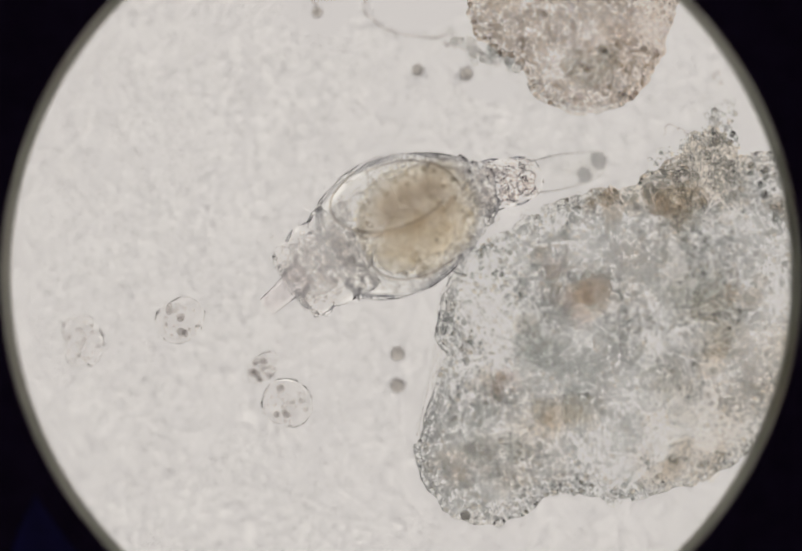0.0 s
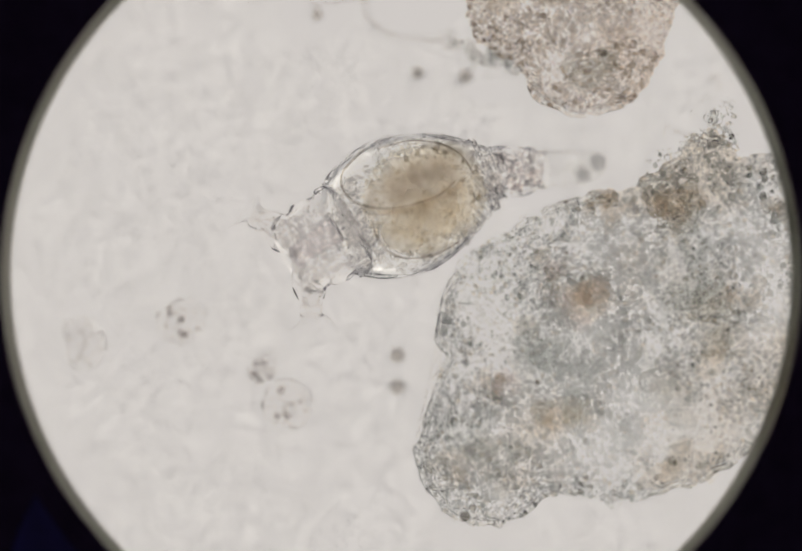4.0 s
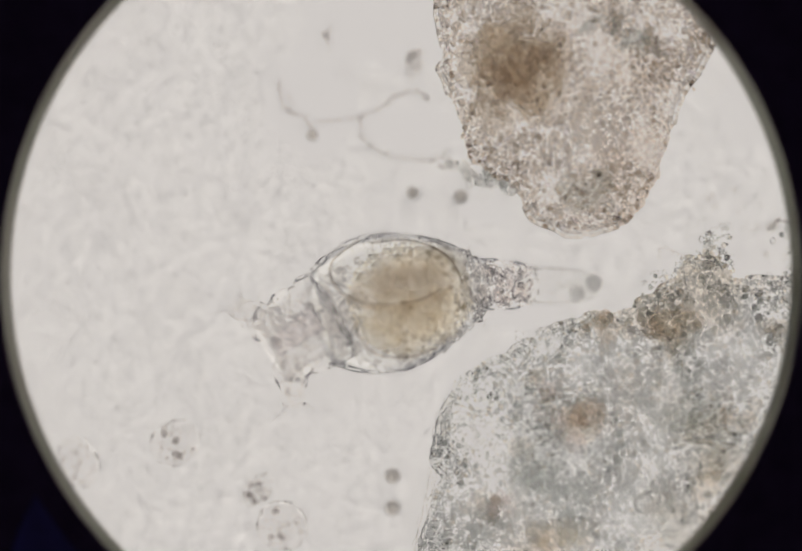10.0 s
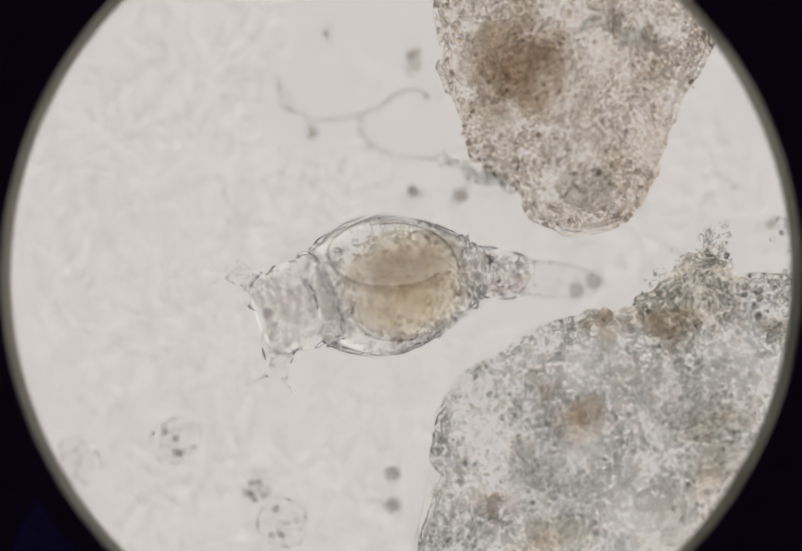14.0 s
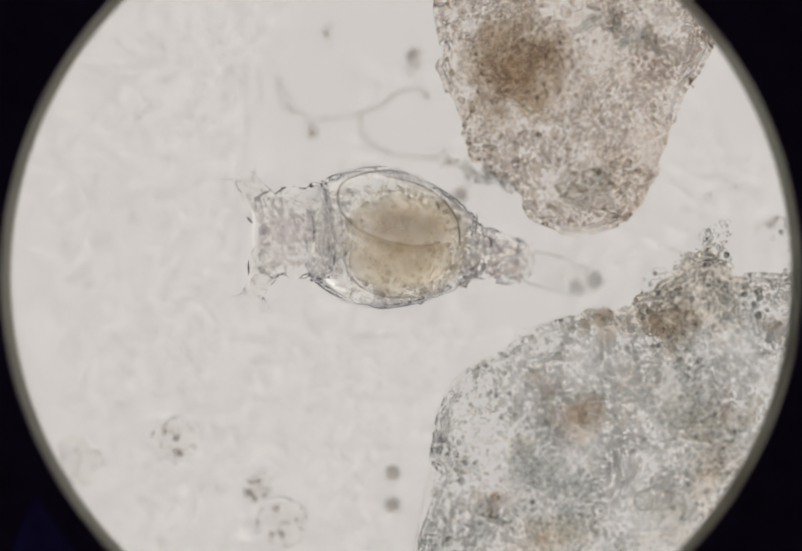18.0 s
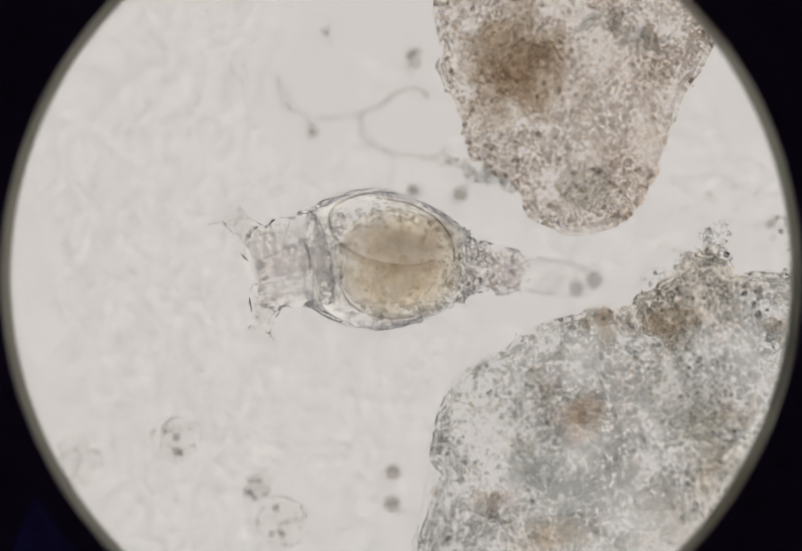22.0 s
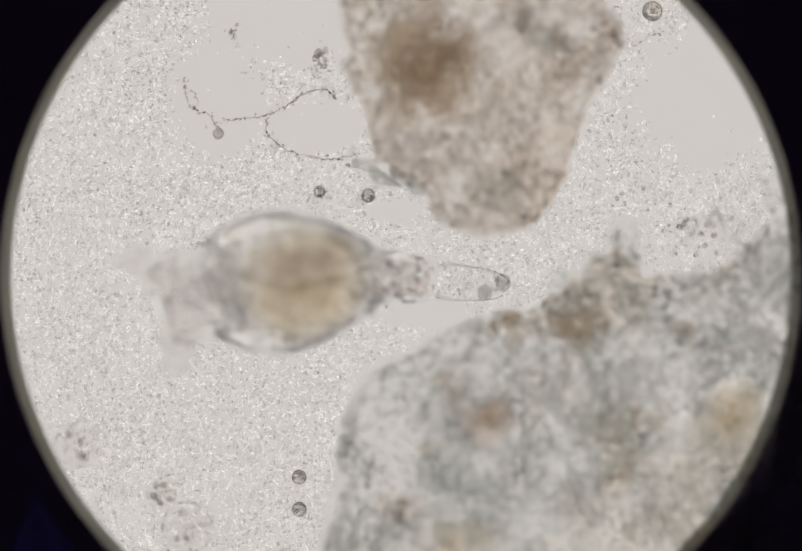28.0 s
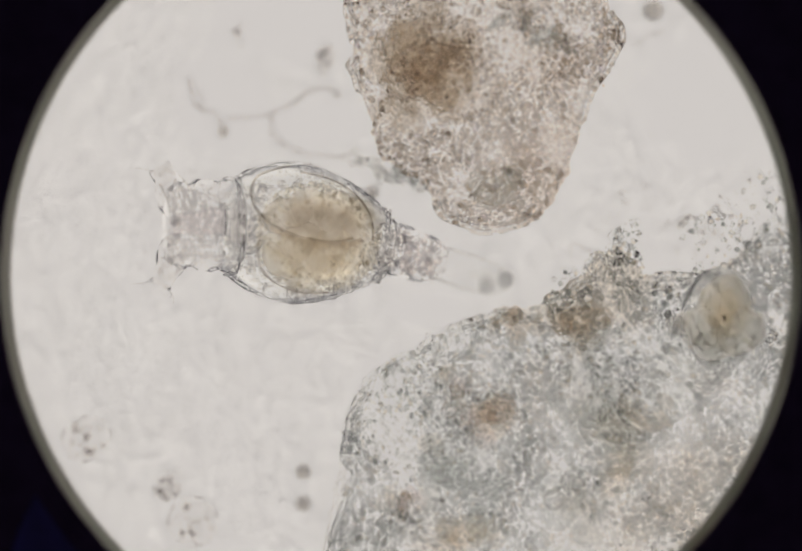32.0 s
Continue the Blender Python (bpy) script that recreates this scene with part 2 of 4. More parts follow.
def tube(profile, sides=36, squash=0.9, wrinkle=0.0, seed=0, waves=7, caps=True):
    """A body turned about its x axis: profile of (x, radius, y, z) in plan steps, taken to metres."""
    rng = np.random.RandomState(seed)
    phase = rng.uniform(0, 6.28, 4)
    xs = np.array([p[0] for p in profile], float)
    t = np.linspace(0, len(profile) - 1, (len(profile) - 1) * 6 + 1)
    base = np.arange(len(profile))

    def glide(col):
        val = np.array([p[col] if len(p) > col else 0.0 for p in profile], float)
        raw = np.interp(t, base, val)
        k = np.array([1, 2, 3, 2, 1]) / 9.0
        pad = np.concatenate([[raw[0]] * 2, raw, [raw[-1]] * 2])
        out = np.convolve(pad, k, "valid")
        out[0], out[-1] = raw[0], raw[-1]
        return out
    xx, rr, yy, zz = glide(0), glide(1), glide(2), glide(3)
    verts, faces = [], []
    for i in range(len(t)):
        for j in range(sides):
            a = 2 * math.pi * j / sides
            w = 1 + wrinkle * (math.sin(waves * a + phase[0] + 0.3 * i) * 0.6 + math.sin((waves + 4) * a + phase[1] - 0.2 * i) * 0.4)
            r = rr[i] * w
            verts.append((xx[i] * PX, (yy[i] + r * math.cos(a)) * PX, (zz[i] + r * squash * math.sin(a)) * PX))
    for i in range(len(t) - 1):
        for j in range(sides):
            k = (j + 1) % sides
            faces.append((i * sides + j, i * sides + k, (i + 1) * sides + k, (i + 1) * sides + j))
    if caps:
        faces.append(tuple(reversed(range(sides))))
        faces.append(tuple(range((len(t) - 1) * sides, len(t) * sides)))
    return verts, faces


def rope(points, radius, sides=8, taper=1.0):
    """A thin round strand along points in metres."""
    pts = [Vector(p) for p in points]
    verts, faces = [], []
    n = len(pts)
    for i, p in enumerate(pts):
        d = (pts[min(i + 1, n - 1)] - pts[max(i - 1, 0)]).normalized()
        side = d.cross(Vector((0, 0, 1)))
        side = side.normalized() if side.length > 1e-6 else Vector((0, 1, 0))
        up = side.cross(d)
        r = radius * (1 + (taper - 1) * i / (n - 1))
        for j in range(sides):
            a = 2 * math.pi * j / sides
            verts.append(p + side * r * math.cos(a) + up * r * math.sin(a))
    for i in range(n - 1):
        for j in range(sides):
            k = (j + 1) % sides
            faces.append((i * sides + j, (i + 1) * sides + j, (i + 1) * sides + k, i * sides + k))
    faces.append(tuple(range(sides)))
    faces.append(tuple(reversed(range((n - 1) * sides, n * sides))))
    return verts, faces


def bend(points, steps=6):
    """Points in metres along a smooth curve through a few."""
    pts = [Vector(p) for p in points]
    out = []
    for i in range(len(pts) - 1):
        p0, p1, p2, p3 = pts[max(i - 1, 0)], pts[i], pts[i + 1], pts[min(i + 2, len(pts) - 1)]
        for k in range(steps):
            s = k / steps
            out.append(0.5 * ((2 * p1) + (p2 - p0) * s + (2 * p0 - 5 * p1 + 4 * p2 - p3) * s * s + (3 * p1 - p0 - 3 * p2 + p3) * s ** 3))
    out.append(pts[-1])
    return out


# ---- the microscope: slide, lamp, eyepiece ----
def build_slide():
    bm = bmesh.new()
    bmesh.ops.create_cube(bm, size=1.0)
    bmesh.ops.scale(bm, vec=(3.2, 2.6, 1.0), verts=bm.verts)
    bmesh.ops.translate(bm, vec=(0, 0, -0.5), verts=bm.verts)
    bmesh.ops.bevel(bm, geom=bm.edges[:], offset=0.02, segments=2, affect="EDGES")
    me = bpy.data.meshes.new("glass_slide")
    bm.to_mesh(me)
    bm.free()
    me.materials.append(GLASS)
    tagged(new("ground", me), "clear flat glass microscope slide lit from below", "slide", kind="structure")


def turned(profile, sides=128, closed=True):
    """A ring turned about z from (radius, height) pairs in metres."""
    verts, faces, n = [], [], len(profile)
    for j in range(sides):
        a = 2 * math.pi * j / sides
        verts += [(r * math.cos(a), r * math.sin(a), h) for r, h in profile]
    for j in range(sides):
        k = (j + 1) % sides
        for i in range(n if closed else n - 1):
            m = (i + 1) % n
            faces.append((j * n + m, k * n + m, k * n + i, j * n + i))
    return verts, faces


def build_lamp():
    lamp = empty("stage_lamp", (0, 0, -10.0))
    v, f = turned([(0.0001, 0.0), (1.0, 0.0), (12.0, 0.0), (12.0, -0.04), (0.0001, -0.04)])
    link_mesh("diffuser", v, f, LAMP, lamp, "glowing white ground-glass diffuser", smooth=False)
    v, f = turned([(12.003, 0.02), (12.2, 0.02), (12.2, -0.3), (0.0001, -0.3), (0.0001, -0.26), (12.003, -0.26)])
    link_mesh("housing", v, f, BLACK, lamp, "black lamp housing")
    tagged(lamp, "round lit microscope lamp under the slide, with an added bright ring", "lamp")


RING = 0.05                      # height of the eyepiece's field stop over the focal plane


def build_eyepiece():
    piece = empty("eyepiece")
    k = (FAR - RING) / FAR
    r_in, r_out = 763 * PX * k, 783 * PX * k
    v, f = turned([(r_in, 0.0), (r_out + 0.002, 0.004), (r_out + 0.002, 0.001), (r_in, -0.002)])
    link_mesh("rim", v, f, RIM, piece, "grey-green inner rim, tinted like a lit wall")
    v, f = turned([(r_out, 0.009), (0.55, 0.009), (0.55, 0.6), (0.57, 0.6), (0.57, 0.005), (r_out, 0.005)])
    link_mesh("barrel", v, f, BLACK, piece, "matt black eyepiece barrel")
    # Thin arc that carries the painted blue reflection, lower left.
    a = np.linspace(radians(211), radians(229), 24)
    r0, r1 = 0.297, 0.340
    v = [(r0 * math.cos(x), r0 * math.sin(x), 0.0118) for x in a] + [((r0 + (r1 - r0) * math.sin(math.pi * k / 23) * 1.2) * math.cos(x), (r0 + (r1 - r0) * math.sin(math.pi * k / 23) * 1.2) * math.sin(x), 0.0118) for k, x in enumerate(a)]
    v += [(p[0], p[1], 0.0098) for p in v]
    f = [(i, i + 24, i + 25, i + 1) for i in range(23)] + [(48 + i, 48 + i + 1, 48 + i + 25, 48 + i + 24) for i in range(23)]
    link_mesh("reflection_patch", v, f, BLUE, piece, "faint dark blue reflection painted on the barrel")
    tagged(piece, "black round eyepiece barrel with grey inner rim", "eyepiece")
    return piece


build_slide()
build_lamp()
EYEPIECE = build_eyepiece()


# ---- debris ----
def clump_field(lobes, u, v, seed, rough):
    total = 0.0
    for lu, lv, ru, rv, turn in lobes:
        a = math.radians(turn)
        du, dv = u - lu, v - lv
        x, y = du * math.cos(a) + dv * math.sin(a), -du * math.sin(a) + dv * math.cos(a)
        d = (1 - np.sqrt((x / ru) ** 2 + (y / rv) ** 2)) * min(ru, rv)
        total = total + np.exp(np.clip(d, -300, 300) / 14.0)
    f = 14.0 * np.log(total) + 5.0
    return f + rough * ((fnoise(u, v, 70, seed, 2) - 0.5) * 2 + (fnoise(u, v, 22, seed + 5, 3) - 0.5) * 1.3)


def clump_mesh(lobes, seed, top, mid, step=4.0, rough=14.0, grain=0.006, swell=80.0):
    us, vs = [l[0] for l in lobes], [l[1] for l in lobes]
    rs = [max(l[2], l[3]) for l in lobes]
    u0, u1 = min(a - r for a, r in zip(us, rs)) - 40, max(a + r for a, r in zip(us, rs)) + 40
    v0, v1 = min(a - r for a, r in zip(vs, rs)) - 40, max(a + r for a, r in zip(vs, rs)) + 40
    gu, gv = np.meshgrid(np.arange(u0, u1, step), np.arange(v0, v1, step), indexing="ij")
    f = clump_field(lobes, gu, gv, seed, rough)
    inside = f > 0
    near = inside.copy()
    for sx in (-1, 0, 1):
        for sy in (-1, 0, 1):
            near |= np.roll(np.roll(inside, sx, 0), sy, 1)
    du, dv = np.gradient(f, step)
    g2 = np.maximum(du ** 2 + dv ** 2, 0.05)
    out = near & ~inside
    pu = np.where(out, gu - np.clip(f * du / g2, -step, step), gu)
    pv = np.where(out, gv - np.clip(f * dv / g2, -step, step), gv)
    d = np.maximum(f, 0)
    fill = 1 - np.exp(-d / swell)
    tone = 0.55 + 0.9 * (fnoise(gu, gv, 90, seed + 11, 2) - 0.2)
    zt = mid + (top - mid) * fill ** 0.8 * np.clip(tone, 0.35, 1.1) + grain * np.minimum(d / 10, 1) * (fnoise(gu, gv, 18, seed + 21, 3) - 0.5) * 2
    zb = mid - (mid - 0.001) * (1 - np.exp(-d / 190)) * np.clip(0.7 + 0.6 * fnoise(gu, gv, 80, seed + 31, 2), 0.5, 1.0)
    zb = np.maximum(zb, 0.001)
    zt = np.maximum(zt, zb + 0.0005)
    keep = near[:-1, :-1] & near[1:, :-1] & near[:-1, 1:] & near[1:, 1:]
    ids = -np.ones(gu.shape, int)
    cell = np.zeros(gu.shape, bool)
    cell[:-1, :-1] |= keep
    cell[1:, :-1] |= keep
    cell[:-1, 1:] |= keep
    cell[1:, 1:] |= keep
    ids[cell] = np.arange(cell.sum())
    n = int(cell.sum())
    x, y = (pu[cell] - 784) * PX, (538.5 - pv[cell]) * PX
    rim = ~inside[cell]
    t, b = zt[cell].copy(), zb[cell].copy()
    t[rim] = b[rim] = mid
    verts = np.concatenate([np.stack([x, y, t], 1), np.stack([x, y, b], 1)])
    i, j = np.nonzero(keep)
    a, bb, c, dd = ids[i, j], ids[i + 1, j], ids[i + 1, j + 1], ids[i, j + 1]
    faces = np.concatenate([np.stack([a, dd, c, bb], 1), np.stack([a, bb, c, dd], 1) + n])
    # close the rim
    edges = {}
    for q in np.stack([a, dd, c, bb], 1).tolist():
        for k in range(4):
            e = (q[k], q[(k + 1) % 4])
            if (e[1], e[0]) in edges:
                del edges[(e[1], e[0])]
            else:
                edges[e] = 1
    side = [(e[1], e[0], e[0] + n, e[1] + n) for e in edges]
    follow, loops = dict(edges.keys()), []
    while follow:
        start, b = follow.popitem()
        loop = [start]
        while b in follow:
            loop.append(b)
            b = follow.pop(b)
        loops.append(verts[loop])
    return verts, faces.tolist() + side, len(a), loops


def smooth_loop(loop, reach):
    """A closed line of places, evened out over a few neighbours."""
    k = np.arange(-reach, reach + 1)
    w = (1 + np.cos(np.pi * k / (reach + 1)))
    return sum(wi * np.roll(loop, -ki, 0) for wi, ki in zip(w, k)) / w.sum()


# hollows of the large clump that hold few grains (u, v, half-widths)
HOLLOWS = [(1340, 1075, 105, 52), (925, 850, 34, 60), (1250, 1022, 60, 44)]


def clump_places(lobes, seed, count, rough, top, mid, lo=2.0, hi=400.0, edge=0.35):
    """Places of grains in and on a clump, more of them along its edge."""
    rng = np.random.RandomState(seed)
    us, vs = [l[0] for l in lobes], [l[1] for l in lobes]
    rs = [max(l[2], l[3]) for l in lobes]
    u0, u1 = min(a - r for a, r in zip(us, rs)), max(a + r for a, r in zip(us, rs))
    v0, v1 = min(a - r for a, r in zip(vs, rs)), max(a + r for a, r in zip(vs, rs))
    m = count * 14
    u, v = rng.uniform(u0, u1, m), rng.uniform(v0, v1, m)
    f = clump_field(lobes, u, v, seed - 100, rough)
    w = (fnoise(u, v, 60, seed + 3, 3) > 0.42 + 0.12 * (rng.rand(m) - 0.5)) | (rng.rand(m) < 0.25)
    for hu, hv, hw, hh in HOLLOWS:
        w = w & (((u - hu) / hw) ** 2 + ((v - hv) / hh) ** 2 + 0.8 * (fnoise(u, v, 40, 77, 2) - 0.5) > 1.5 * rng.rand(m) ** 0.5) | (w & (rng.rand(m) < 0.3))
    ok = (f > lo) & (f < hi) & (w | ((f < 18) & (rng.rand(m) < edge)))
    u, v, f = u[ok][:count], v[ok][:count], f[ok][:count]
    up = rng.rand(len(u))
    lens = 1 - np.exp(-np.maximum(f, 4) / 70)
    z = mid + (up - 0.45) * np.where(up > 0.45, (top - mid + 0.022) / 0.55, (mid - 0.012) / 0.45) * lens
    return np.stack([(u - 784) * PX, (538.5 - v) * PX, np.maximum(z, 0.004)], 1), f


BIG = [(1185, 849, 288, 228, -21), (1007, 812, 126, 111, -35), (939, 1121, 129, 138, -2), (1097, 985, 247, 196, -15), (1309, 936, 232, 329, 68), (1518, 797, 292, 251, -10),
       (1311, 651, 104, 76, -38), (1596, 900, 297, 218, 2), (1190, 1085, 183, 121, 9), (1088, 692, 51, 51, -10), (936, 857, 84, 88, 1),
       (1362, 575, 46, 56, 22), (1392, 505, 15, 24, 0), (1708, 522, 165, 78, -41)]
TOP = [(1074, 123, 202, 190, -5), (993, 3, 139, 139, 0), (1244, 61, 128, 128, 20), (1148, 292, 135, 152, -2), (1115, 363, 83, 83, -2), (1018, 263, 95, 89, 3), (1258, 194, 72, 137, 18),
       (965, -95, 122, 166, -11), (1177, -73, 164, 164, 0), (1357, 80, 18, 17, 26)]


BIG_LOOSE = [([(1372, 557, 61, 68, 22), (1345, 590, 90, 60, 0)], 260), ([(1396, 484, 27, 38, 0)], 85), ([(1691, 516, 242, 149, -41)], 900), ([(1450, 640, 90, 70, 0)], 90)]


def side_of(loop):
    """1 where the inside of a closed line lies to the right of its way, else -1."""
    x, y = loop[:, 0], loop[:, 1]
    return -1.0 if (x * np.roll(y, -1) - y * np.roll(x, -1)).sum() > 0 else 1.0


def build_clump(name, lobes, loose, seed, matrix, grain, top, mid, n_joined, n_single, label, inclusions, rough):
    thing = empty(name, at(sum(l[0] for l in lobes) / len(lobes), sum(l[1] for l in lobes) / len(lobes), 0.0))
    back = -thing.location
    v, f, half, loops = clump_mesh(lobes, seed, top, mid, rough=rough)
    body = link_mesh("matrix", v + np.array(back), f, matrix, thing)
    body.data.materials.append(BASE)
    body.data.polygons.foreach_set("material_index", [int(half <= k < 2 * half) for k in range(len(f))])
    # the clear skin that shows as a bright line round the clump, torn in places
    for loop in loops:
        if len(loop) < 80:
            continue
        line = smooth_loop(loop, 4)
        u, w = line[:, 0] / PX + 784, 538.5 - line[:, 1] / PX
        kept = (fnoise(u, w, 70, seed + 61, 2) > 0.44) | ((u < 1010) & (w > 740))
        start = 0
        while start < len(line):
            end = start
            while end < len(line) and kept[end]:
                end += 1
            if end - start > 8:
                for inset, r, z in ((2.0, 5.2, 0.008), (11.0, 3.2, 0.016)):
                    piece = smooth_loop(loop, 7 if inset > 5 else 3)[start:end] * np.array([1, 1, 0]) + np.array([0, 0, mid + z])
                    way = np.gradient(piece, axis=0)
                    way /= np.linalg.norm(way, axis=1)[:, None] + 1e-9
                    piece = piece + inset * PX * np.stack([way[:, 1], -way[:, 0], 0 * way[:, 0]], 1) * side_of(loop) * (0.7 + 0.6 * vnoise(u[start:end] / 25, w[start:end] / 25, 3))[:, None]
                    vv, ff = rope(piece + np.array(back), r * PX, 8)
                    link_mesh("membrane_fold", vv, ff, MEMBRANE, thing, "clear folded skin of the clump")
            start = end + 1
    rng = np.random.RandomState(seed + 55)
    for kind, mat, u, w, z, ru, rv, count, text in inclusions:
        # a stain of overlapping soft lumps, thicker towards its middle
        for k in range(count):
            a, q = rng.uniform(0, 6.283), rng.rand() ** 0.75
            size = rng.uniform(0.28, 0.55) * (1.15 - 0.5 * q)
            c = np.array(at(u + ru * q * math.cos(a), w + rv * q * math.sin(a), z + rng.uniform(-0.012, 0.012))) + np.array(back)
            v, f = lumpy(c, (ru * size * PX, rv * size * PX, 0.35 * (ru + rv) * size * PX * 0.6), rng.uniform(0, 3), 0.35, int(seed + 13 * k + u), 2)
            link_mesh(kind, v, f, mat, thing, text)
    p, _ = clump_places(lobes, seed + 100, n_joined, rough, top, mid, lo=1.0, edge=0.2)
    rng = np.random.RandomState(seed + 7)
    sizes = PX * (1.7 + 3.9 * rng.rand(len(p)) ** 2.2)
    for k, (arm, count) in enumerate(loose):
        q, _ = clump_places(arm, seed + 300 + k, count, 26.0, 0.082, 0.050, lo=-4.0)
        p = np.concatenate([p, q])
        sizes = np.concatenate([sizes, PX * rng.uniform(3.0, 7.0, len(q))])
    v, f = scatter(p + np.array(back), sizes, seed + 8)
    ob = link_mesh("grain_mass", v, f, grain, thing, "countless fine see-through grains")
    ob["kind"] = "stuff"
    p, _ = clump_places(lobes, seed + 200, n_single, rough, top, mid, lo=3.0, edge=0.1)
    shapes = []
    for k in range(6):
        v, f = lumpy((0, 0, 0), (1, 1, 0.8), rough=0.25, seed=seed + k, level=2)
        shapes.append((v, f))
    meshes = []
    for k, (v, f) in enumerate(shapes):
        me = bpy.data.meshes.new("granule")
        me.from_pydata((v * PX * (3.4 + 0.75 * k)).tolist(), [], f.tolist())
        me.materials.append(grain)
        me.polygons.foreach_set("use_smooth", [True] * len(me.polygons))
        meshes.append(me)
    for k, q in enumerate(p):
        g = new("granule", meshes[k % 6])
        g.parent = thing
        g.matrix_basis = Matrix.Translation(Vector(q) + back) @ Euler((0, 0, rng.uniform(0, 6.28))).to_matrix().to_4x4()
    tagged(thing, label, "debris")
    return thing


build_clump("debris_clump", BIG, BIG_LOOSE, 41, MATRIX, GRAIN, 0.072, 0.042, 30000, 290,
            "large grey granular clump of organic debris on the slide",
            [("rust_patch", RUST, 1112, 808, 0.040, 74, 60, 12, "dull rust-red patch"), ("rust_patch", RUST, 972, 978, 0.05, 42, 34, 9, "small rust patch"),
             ("grey_patch", SMOKE, 1090, 890, 0.035, 130, 110, 11, "smoky grey patch"), ("grey_patch", SMOKE, 1230, 1010, 0.035, 140, 90, 10, ""),
             ("brown_patch", BROWN, 1195, 640, 0.042, 55, 34, 13, "brown patch at the clump's border"), ("brown_patch", BROWN, 1315, 630, 0.042, 62, 60, 14, ""),
             ("brown_patch", TAN, 1395, 900, 0.045, 75, 85, 6, ""), ("grey_patch", SMOKE, 930, 1120, 0.035, 100, 95, 9, ""), ("grey_patch", SMOKE, 1340, 790, 0.035, 130, 110, 6, ""),
             ("brown_patch", TAN, 1090, 1043, 0.045, 75, 55, 8, ""), ("brown_patch", TAN, 960, 978, 0.045, 50, 40, 5, ""), ("brown_patch", TAN, 1300, 1150, 0.045, 120, 40, 4, ""), ("brown_patch", TAN, 870, 1130, 0.045, 30, 90, 5, ""),
             ("grey_patch", SMOKE, 1128, 795, 0.05, 52, 46, 6, ""), ("brown_patch", TAN, 1122, 822, 0.05, 82, 66, 6, ""), ("brown_patch", TAN, 1055, 753, 0.05, 45, 34, 4, ""), ("brown_patch", TAN, 1005, 874, 0.05, 38, 30, 4, ""), ("grey_patch", SMOKE, 1072, 922, 0.05, 62, 42, 7, ""), ("grey_patch", SMOKE, 1341, 674, 0.05, 46, 60, 6, ""),
             ("brown_patch", TAN, 1463, 824, 0.05, 50, 60, 4, ""), ("brown_patch", TAN, 1512, 640, 0.05, 36, 44, 4, ""), ("brown_patch", TAN, 970, 976, 0.055, 26, 20, 4, "")], 15.0)
build_clump("debris_clump", TOP, [([(1357, 80, 30, 40, 26), (1330, 130, 40, 60, 20)], 90)], 77, MATRIX_B, GRAIN_B, 0.074, 0.046, 15000, 220,
            "brownish granular clump of organic debris with a round lower lobe",
            [("brown_patch", BROWN, 998, 118, 0.040, 118, 135, 22, "dense dark brown core"), ("brown_patch", BROWN, 1060, 180, 0.04, 110, 90, 9, ""),
             ("grey_patch", SMOKE, 1150, 370, 0.045, 80, 50, 7, ""), ("grey_patch", SMOKE, 1240, 80, 0.05, 60, 40, 6, ""), ("dark_streak", STREAK, 1258, 88, 0.066, 52, 22, 9, "dark grey streak"), ("dark_streak", STREAK, 1176, 52, 0.066, 60, 18, 9, ""), ("dark_streak", STREAK, 1215, 30, 0.066, 40, 14, 6, ""), ("dark_streak", STREAK, 1306, 104, 0.066, 18, 8, 4, ""), ("dark_streak", STREAK, 1178, 345, 0.066, 24, 22, 5, "")], 12.0)


# ---- the bacterial lawn on the glass ----
def build_lawn():
    """Tiny rods lying close together on the glass, with bare gaps round the threads and clumps."""
    rng = np.random.RandomState(5)
    gap = 5.8
    gu, gv = np.meshgrid(np.arange(-40, 1830, gap), np.arange(-60, 1330, gap), indexing="ij")
    gu[:, ::2] += gap / 2
    u = (gu + rng.uniform(-0.42, 0.42, gu.shape) * gap).ravel()
    v = (gv + rng.uniform(-0.42, 0.42, gv.shape) * gap).ravel()
    dens = np.clip(0.88 + (fnoise(u, v, 150, 900, 3) - 0.4) * 1.0, 0.65, 1.0)
    wob = (fnoise(u, v, 60, 930, 3) - 0.5) * 0.9
    for cu, cv, ru, rv in ((735, 50, 180, 95), (610, 200, 100, 120), (800, 245, 112, 56), (1560, 180, 160, 160), (1010, 612, 95, 34), (960, 760, 90, 60), (960, 410, 60, 26)):
        q = ((u - cu) / ru) ** 2 + ((v - cv) / rv) ** 2 + wob
        dens = dens * np.clip((q - 0.6) * 1.6, 0.004, 1)
    dens = dens * np.clip((fnoise(u, v, 40, 960, 2) - 0.30) * 5.0, 0.7, 1.0)
    ok = rng.rand(len(u)) < dens
    u, v = u[ok], v[ok]
    r = PX * rng.uniform(2.0, 3.3, len(u))
    p = np.stack([(u - 784) * PX, (538.5 - v) * PX, r * 0.8], 1)
    vv, ff = scatter(p, r, 6, 9, flat=0.8, long=1.4)
    tagged(link_mesh("bacterial_lawn", vv, ff, LAWN, smooth=False), "dense lawn of tiny clear bacteria on the glass", "bacteria", kind="stuff")


build_lawn()


